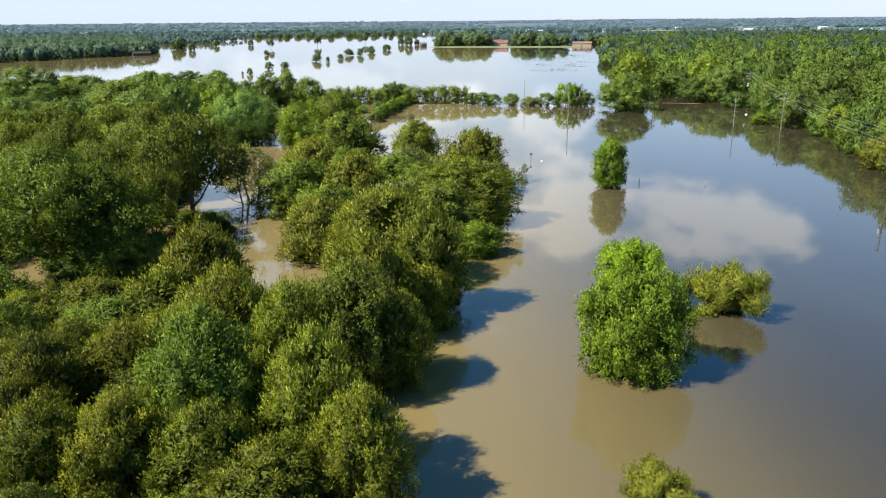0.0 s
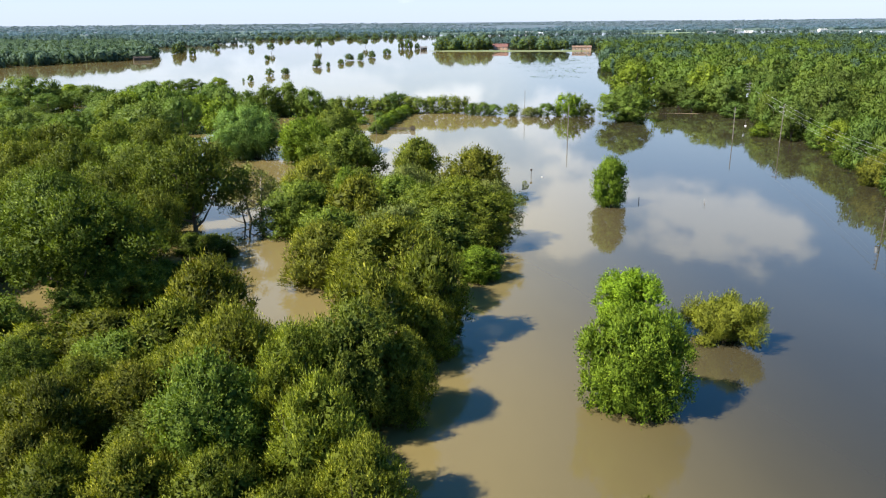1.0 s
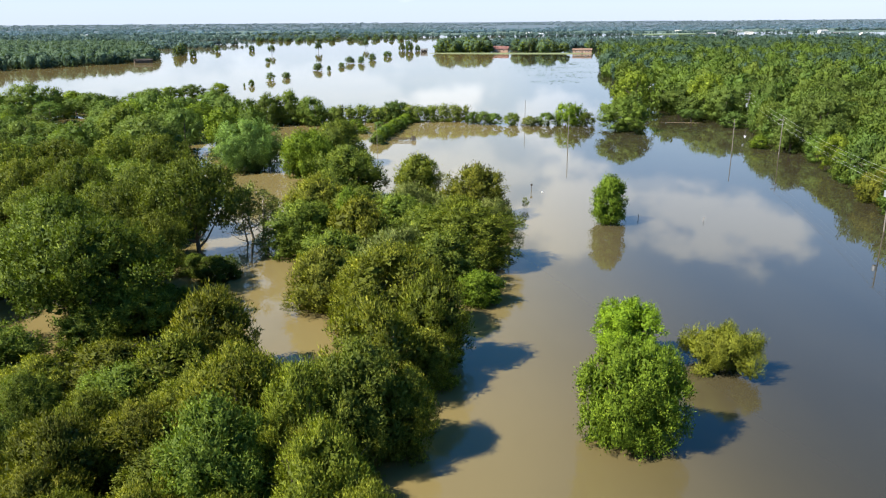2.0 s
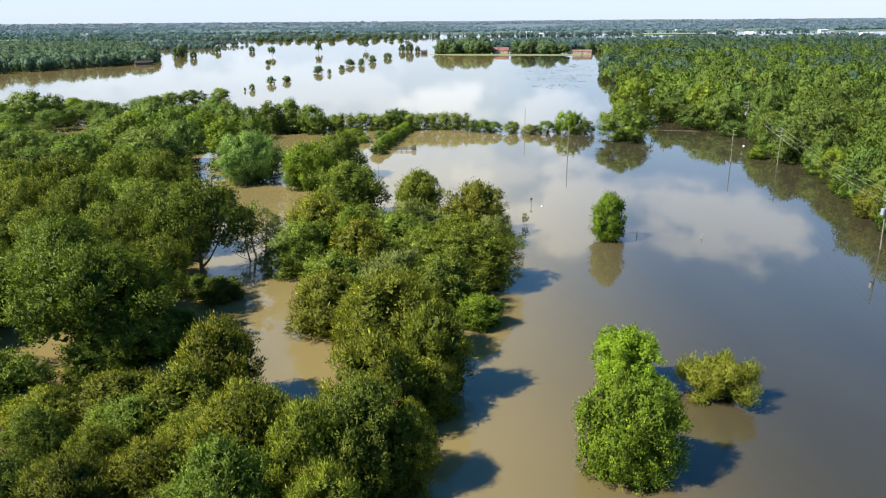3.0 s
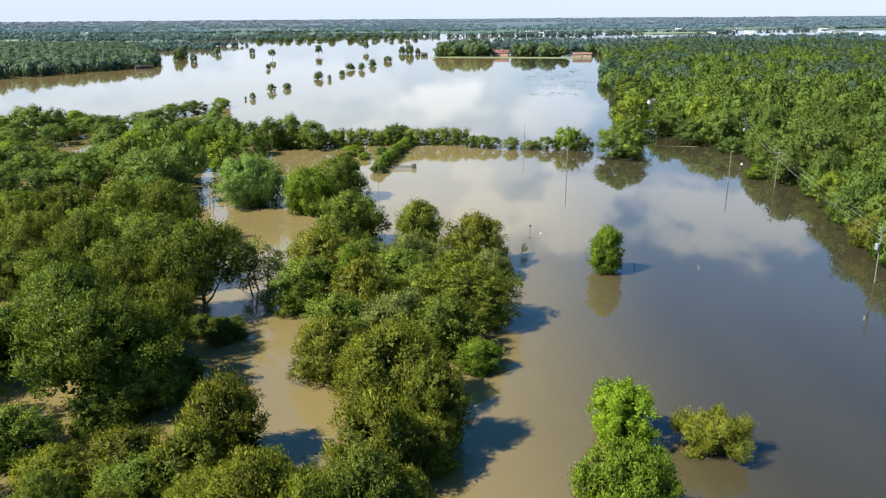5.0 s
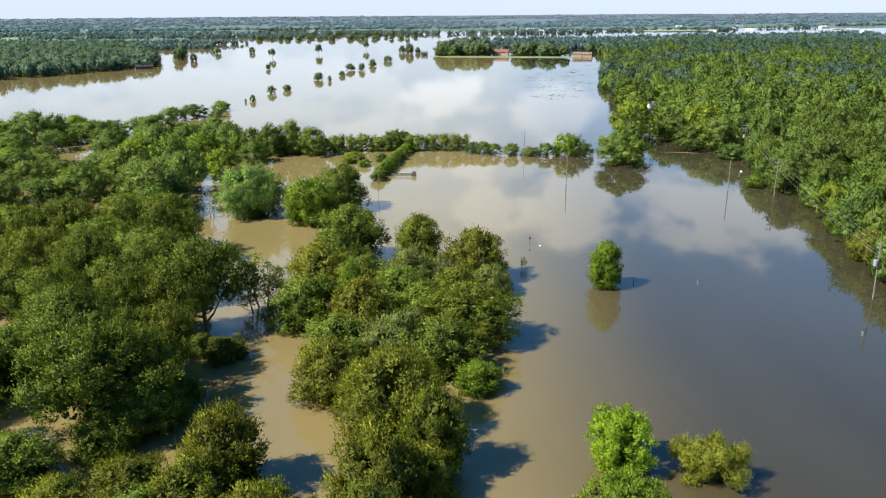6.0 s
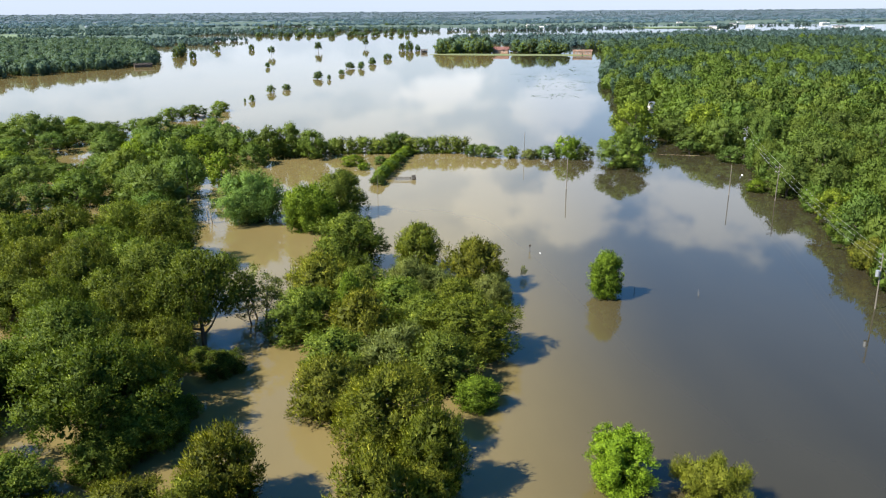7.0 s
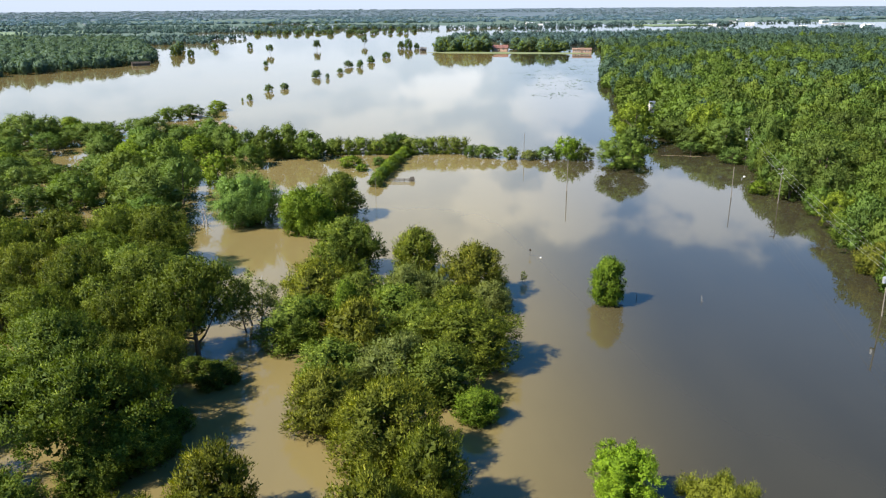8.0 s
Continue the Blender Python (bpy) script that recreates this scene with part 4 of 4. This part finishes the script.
for row, (y, count) in enumerate(((1480, 15), (1560, 13), (1760, 14), (2020, 12), (2380, 10))):     # along the drowned field edges
    for k in range(count):
        far = y + rnd.uniform(-26, 26)
        plant("bushy", (-0.20 + 0.21 * (k + rnd.uniform(0, 0.9)) / count) * far, far, rnd.uniform(6, 9.5), rnd.uniform(4.5, 7.5), STRAY, label="distant round tree standing in flood water")
BANK = "trees on the grassy bank"
for k in range(34):
    plant(rnd.choice(("bushy", "mid")), rnd.uniform(36, 92), rnd.uniform(872, 950), rnd.uniform(13, 19), rnd.uniform(6, 9), BANK, label="tall dark tree on the far grassy bank")
for k in range(30):
    x = rnd.uniform(120, 176)
    plant(rnd.choice(("oak", "mid", "olive")), x, 890 - x * 0.25 + rnd.uniform(0, 70), rnd.uniform(8, 17), rnd.uniform(5, 8), BANK, label="green tree on the far grassy bank")
for k in range(6):
    plant("bushy", rnd.uniform(205, 262), rnd.uniform(900, 1010), rnd.uniform(8, 13), rnd.uniform(5, 7), BANK, label="dark tree beside the flooded far bank")


# ---- buildings ----
def house(name, x, y, turn, wide, deep, wall_high, roof_high, wall_mat, roof_mat, label, z=0.0, windows=3, foot=1.2, frame_mat=None):
    """A gabled house: walls, roof with eaves, windows with frames, a door."""
    ob = thing(name, x, y, z, turn)
    part("wall", box(bmesh.new(), 0, 0, (wall_high - foot) / 2, wide, deep, wall_high + foot), wall_mat, ob)
    bm = bmesh.new()
    hw, hd = wide / 2 + 0.5, deep / 2 + 0.5
    low, top = wall_high - 0.15, wall_high + roof_high
    v = [bm.verts.new(p) for p in ((-hw, -hd, low), (hw, -hd, low), (hw, 0, top), (-hw, 0, top), (-hw, hd, low), (hw, hd, low))]
    for f in ((0, 1, 2, 3), (3, 2, 5, 4)):
        bm.faces.new([v[i] for i in f])
    bmesh.ops.solidify(bm, geom=bm.faces[:], thickness=0.22)
    part("roof", bm, roof_mat, ob)
    bm = bmesh.new()
    for s in (-1, 1):
        a, b, c = bm.verts.new((s * wide / 2, -deep / 2, wall_high)), bm.verts.new((s * wide / 2, deep / 2, wall_high)), bm.verts.new((s * wide / 2, 0, top - 0.25))
        bm.faces.new((a, b, c))
    bmesh.ops.solidify(bm, geom=bm.faces[:], thickness=0.1)
    part("gable", bm, wall_mat, ob)
    for k in range(windows):
        wx = wide * ((k + 1) / (windows + 1) - 0.5)
        if k == windows // 2:
            part("door", box(bmesh.new(), wx, -deep / 2 - 0.03, 1.0, 1.1, 0.08, 2.1, 0.02), M_PLANK, ob)
            continue
        w = part("window", box(bmesh.new(), wx, -deep / 2 - 0.03, 1.7, 1.5, 0.08, 1.3, 0.02), frame_mat or M_WHITE, ob)
        part("pane", box(bmesh.new(), wx, -deep / 2 - 0.07, 1.7, 1.25, 0.04, 1.05), M_PANE, w)
    return tagged(ob, label, "house")


house("farmhouse", 104, 889, -14, 18, 10, 3.2, 3.2, M_ORANGE, M_RED, "far farmhouse with a faded red roof beside trees", 0.4)
house("brick_house", 187, 838, -14, 20, 9, 3.4, 1.6, M_ORANGE, M_ORANGE, "long low tan brick house on the grassy bank", 0.4, 5)
house("boat_shed", -241, 716, 25, 15, 7, 2.4, 1.2, M_PLANK, M_PLANK, "low dark boat shed at the wood's edge", frame_mat=M_PLANK)
house("cabin", 124, 390, 10, 2.8, 2.6, 2.2, 0.7, M_WALL, M_STEEL, "small white cabin in a gap of the flooded wood", windows=0)
house("hut", 17, 905, 5, 7, 5, 2.6, 1.6, M_PLANK, M_SHINGLE, "small dark hut standing in the far flood")
for k in range(20):
    y = rnd.uniform(1250, 2700)
    x = rnd.choice((rnd.uniform(0.28, 0.62), rnd.uniform(0.28, 0.62), rnd.uniform(-0.62, -0.3), rnd.uniform(0.05, 0.2))) * y
    house("farm_building", x, y, rnd.uniform(-25, 25), rnd.uniform(12, 26), rnd.uniform(8, 12), rnd.uniform(2.4, 3.2), rnd.uniform(1.2, 2.0), M_WALL, rnd.choice((M_WALL, M_WHITE, M_SHINGLE, M_STEEL)), "distant pale farm building on flooded land", 0.4, 3)


# ---- poles and wires ----
POLES = "utility poles in the flood"


def utility_pole(x, y, top, arms=(), drum=0.0, tilt=0.0, radius=0.125, caps=0):
    ob = thing("utility_pole", x, y, 0)
    dx = math.tan(radians(tilt))
    part("pole", rod(bmesh.new(), (-dx * 1.6, 0, -1.6), (dx * top, 0, top), radius, radius * 0.72, 10), M_POLE, ob)
    for z, wide, side in arms:
        arm = part("crossarm", box(bmesh.new(), dx * z + side, -radius - 0.05, z, wide, 0.11, 0.13, 0.015), M_POLE, ob)
        for s in (-0.46, -0.2, 0.2, 0.46):
            part("insulator", rod(bmesh.new(), (dx * z + side + s * wide, -radius - 0.05, z + 0.06), (dx * z + side + s * wide, -radius - 0.05, z + 0.28), 0.05, 0.035, 8), M_STEEL, arm)
    for k in range(caps):
        z = top - 0.2 - 0.75 * k
        part("insulator", rod(bmesh.new(), (dx * z - radius, 0, z), (dx * z - radius - 0.42, 0, z + 0.05), 0.06, 0.045, 8), M_STEEL, ob)
    if drum:
        can = part("transformer", rod(bmesh.new(), (dx * drum - 0.45, 0, drum - 0.5), (dx * drum - 0.45, 0, drum + 0.5), 0.34, 0.34, 14), M_STEEL, ob, "pale grey transformer can")
        part("lid", rod(bmesh.new(), (dx * drum - 0.45, 0, drum + 0.504), (dx * drum - 0.45, 0, drum + 0.62), 0.36, 0.12, 14), M_STEEL, can)
    return tagged(ob, "weathered wooden utility pole standing in flood water", "utility pole", POLES)


utility_pole(45, 212.5, 8.8, tilt=0.4)
utility_pole(87.5, 202, 8.4, tilt=-0.6)
utility_pole(97, 195, 9.8, ((9.0, 1.6, -0.55), (7.8, 1.4, -0.5)), tilt=0.6)
utility_pole(79.5, 121.0, 10.0, drum=6.4, tilt=-1.6, caps=4)
utility_pole(113.4, 252.7, 11.0, ((10.2, 1.7, -0.6), (9.3, 1.5, -0.5), (8.4, 1.4, -0.5)), drum=6.6)
utility_pole(40, 261, 8.3, radius=0.10)
utility_pole(-7.9, 203.4, 8.2, radius=0.06)


def wire(a, b, sag, radius=0.012):
    a, b = np.array(a, float), np.array(b, float)
    ts = np.linspace(0, 1, 22)
    line = a + (b - a) * ts[:, None]
    line[:, 2] -= sag * 4 * ts * (1 - ts)
    v, f = tube(line, [radius] * len(ts), 4)
    tagged(new("power_line", mesh_of("power_line", v, f, M_WIRE, True)), "thin sagging power line strung between the poles", "power line", "power lines")


for off, z in ((-1.1, 9.4), (0.0, 9.9), (-1.0, 8.2), (-0.1, 7.4)):
    wire((113.4 + off, 252.5, z + 1.0), (97 + off, 194.8, z), 0.5)
    wire((97 + off, 194.8, z), (79.3 + off * 0.3, 121.0, z + 0.2), 0.8)
    wire((79.3 + off * 0.3, 121.0, z + 0.2), (62 + off, 52, z + 0.2), 0.8)

# ---- small things in the water ----


def board_fence(x, y, turn, length):
    ob = thing("board_fence", x, y, 0, turn)
    n = int(length / 1.3)
    for k in range(n + 1):
        part("post", box(bmesh.new(), -length / 2 + length * k / n, 0, -0.3, 0.14, 0.14, 2.6, 0.015), M_PLANK, ob)
    for z in (0.25, 0.55, 0.85):
        part("rail", box(bmesh.new(), 0, -0.1, z, length + 0.3, 0.05, 0.16, 0.01), M_PLANK, ob)
    for k in range(5):
        part("board", box(bmesh.new(), length / 2 - 0.1 - 0.24 * k, 0.1, 0.6, 0.2, 0.04, 1.7, 0.008), M_PLANK, ob)
    return tagged(ob, "dark weathered board fence half under flood water", "fence")


board_fence(-1.2, 227.6, -3, 7.2)


def bare_tree(x, y, h, r, seed, label, bark=M_BARE):
    rng = np.random.default_rng(seed)
    ob = thing("dead_tree", x, y, 0)
    part_mesh("trunk", wood_mesh(rng, "trunk", h, r, 0.03 * h, 0.25, 7, bark, 2, 4, 0.1), ob)
    return tagged(ob, label, "dead tree")


bare_tree(-47.2, 182.8, 6.6, 2.4, 3, "pale leafless dead tree standing in the flooded channel")
bare_tree(-24, 123.5, 9.5, 3.6, 4, "pale leafless branches reaching over the flooded channel")
bare_tree(52.2, 129.4, 1.3, 0.9, 5, "bleached dead twigs sticking out of flood water")
bare_tree(-11.5, 184, 2.6, 2.6, 6, "pale tangle of dead branches in flood water")


def marker_post():
    ob = thing("marker_post", 26, 156, 0)
    part("post", rod(bmesh.new(), (0, 0, -1.6), (0, 0, 1.25), 0.06, 0.05), M_PLANK, ob)
    part("board", box(bmesh.new(), 0, -0.08, 1.35, 0.42, 0.04, 0.4, 0.008), M_PLANK, ob)
    tagged(ob, "small dark marker post sticking out of flood water", "post")


def float_ball(x, y, r):
    ob = thing("float", x, y, 0)
    bm = bmesh.new()
    bmesh.ops.create_uvsphere(bm, u_segments=14, v_segments=8, radius=r, matrix=Matrix.Translation((0, 0, r * 0.25)) @ Matrix.Diagonal((1.25, 1, 0.9, 1)))
    part("buoy", bm, M_WHITE, ob)
    part("ring", rod(bmesh.new(), (0, 0, r * 1.1), (0, 0, r * 1.35), r * 0.16, r * 0.1), M_STEEL, ob)
    tagged(ob, "white plastic float drifting on flood water", "float")


def stake(x, y, high):
    ob = thing("stake", x, y, 0)
    part("shaft", rod(bmesh.new(), (0, 0, -1.6), (0.05, 0, high), 0.07, 0.05), M_PLANK, ob)
    part("tip", rod(bmesh.new(), (0.05, 0, high), (0.052, 0, high + 0.14), 0.05, 0.01), M_PLANK, ob)
    tagged(ob, "dark wooden stake standing in flood water", "stake")


def dock():
    ob = thing("floating_dock", 102, 217.6, 0, 8)
    for k in range(9):
        part("plank", box(bmesh.new(), -1.9 + 0.475 * k, 0, 0.62, 0.44, 1.3, 0.06, 0.01), M_PLANK, ob)
    for sx in (-1.8, 1.8):
        for sy in (-0.8, 0.8):
            part("post", rod(bmesh.new(), (sx, sy, -1.6), (sx, sy, 0.58), 0.08, 0.08), M_PLANK, ob)
    part("beam", box(bmesh.new(), 0, -0.8, 0.48, 4.0, 0.1, 0.2, 0.01), M_PLANK, ob)
    tagged(ob, "small weathered plank dock at the edge of the flooded wood", "dock")


marker_post()
float_ball(28, 154.6, 0.15)
float_ball(101.7, 226.6, 0.28)
dock()
stake(41.2, 131.4, 0.8)


def weed_raft():
    """Low rafts of drifting weed on the far flood."""
    rng = np.random.default_rng(8)
    vs, fs, count = [], [], 0
    for k in range(70):
        y = rng.uniform(430, 760)
        x = 0.2 * y + rng.normal(0, 0.028) * y + rng.uniform(-0.02, 0.02) * y
        wide, deep = rng.uniform(2, 9), rng.uniform(1.0, 3.5)
        n = 14
        p = np.stack((rng.normal(x, wide, n), rng.normal(y, deep, n), rng.uniform(0.0, 0.12, n)), 1)
        v, f, nv = sprigs(rng, p, np.tile((0.0, 0.0, 0.3), (n, 1)), 1.5, 0.8, 0.02, 1.2)
        v[:, 2] = np.clip(v[:, 2], 0.01, 0.14)
        vs.append(v)
        fs.append(f + count)
        count += len(v)
    tagged(new("drifting_weed", mesh_of("drifting_weed", np.concatenate(vs), np.concatenate(fs), LEAF_FAR_HAZE)), "thin rafts of drifting weed on the flood", "weed", kind="stuff")


weed_raft()
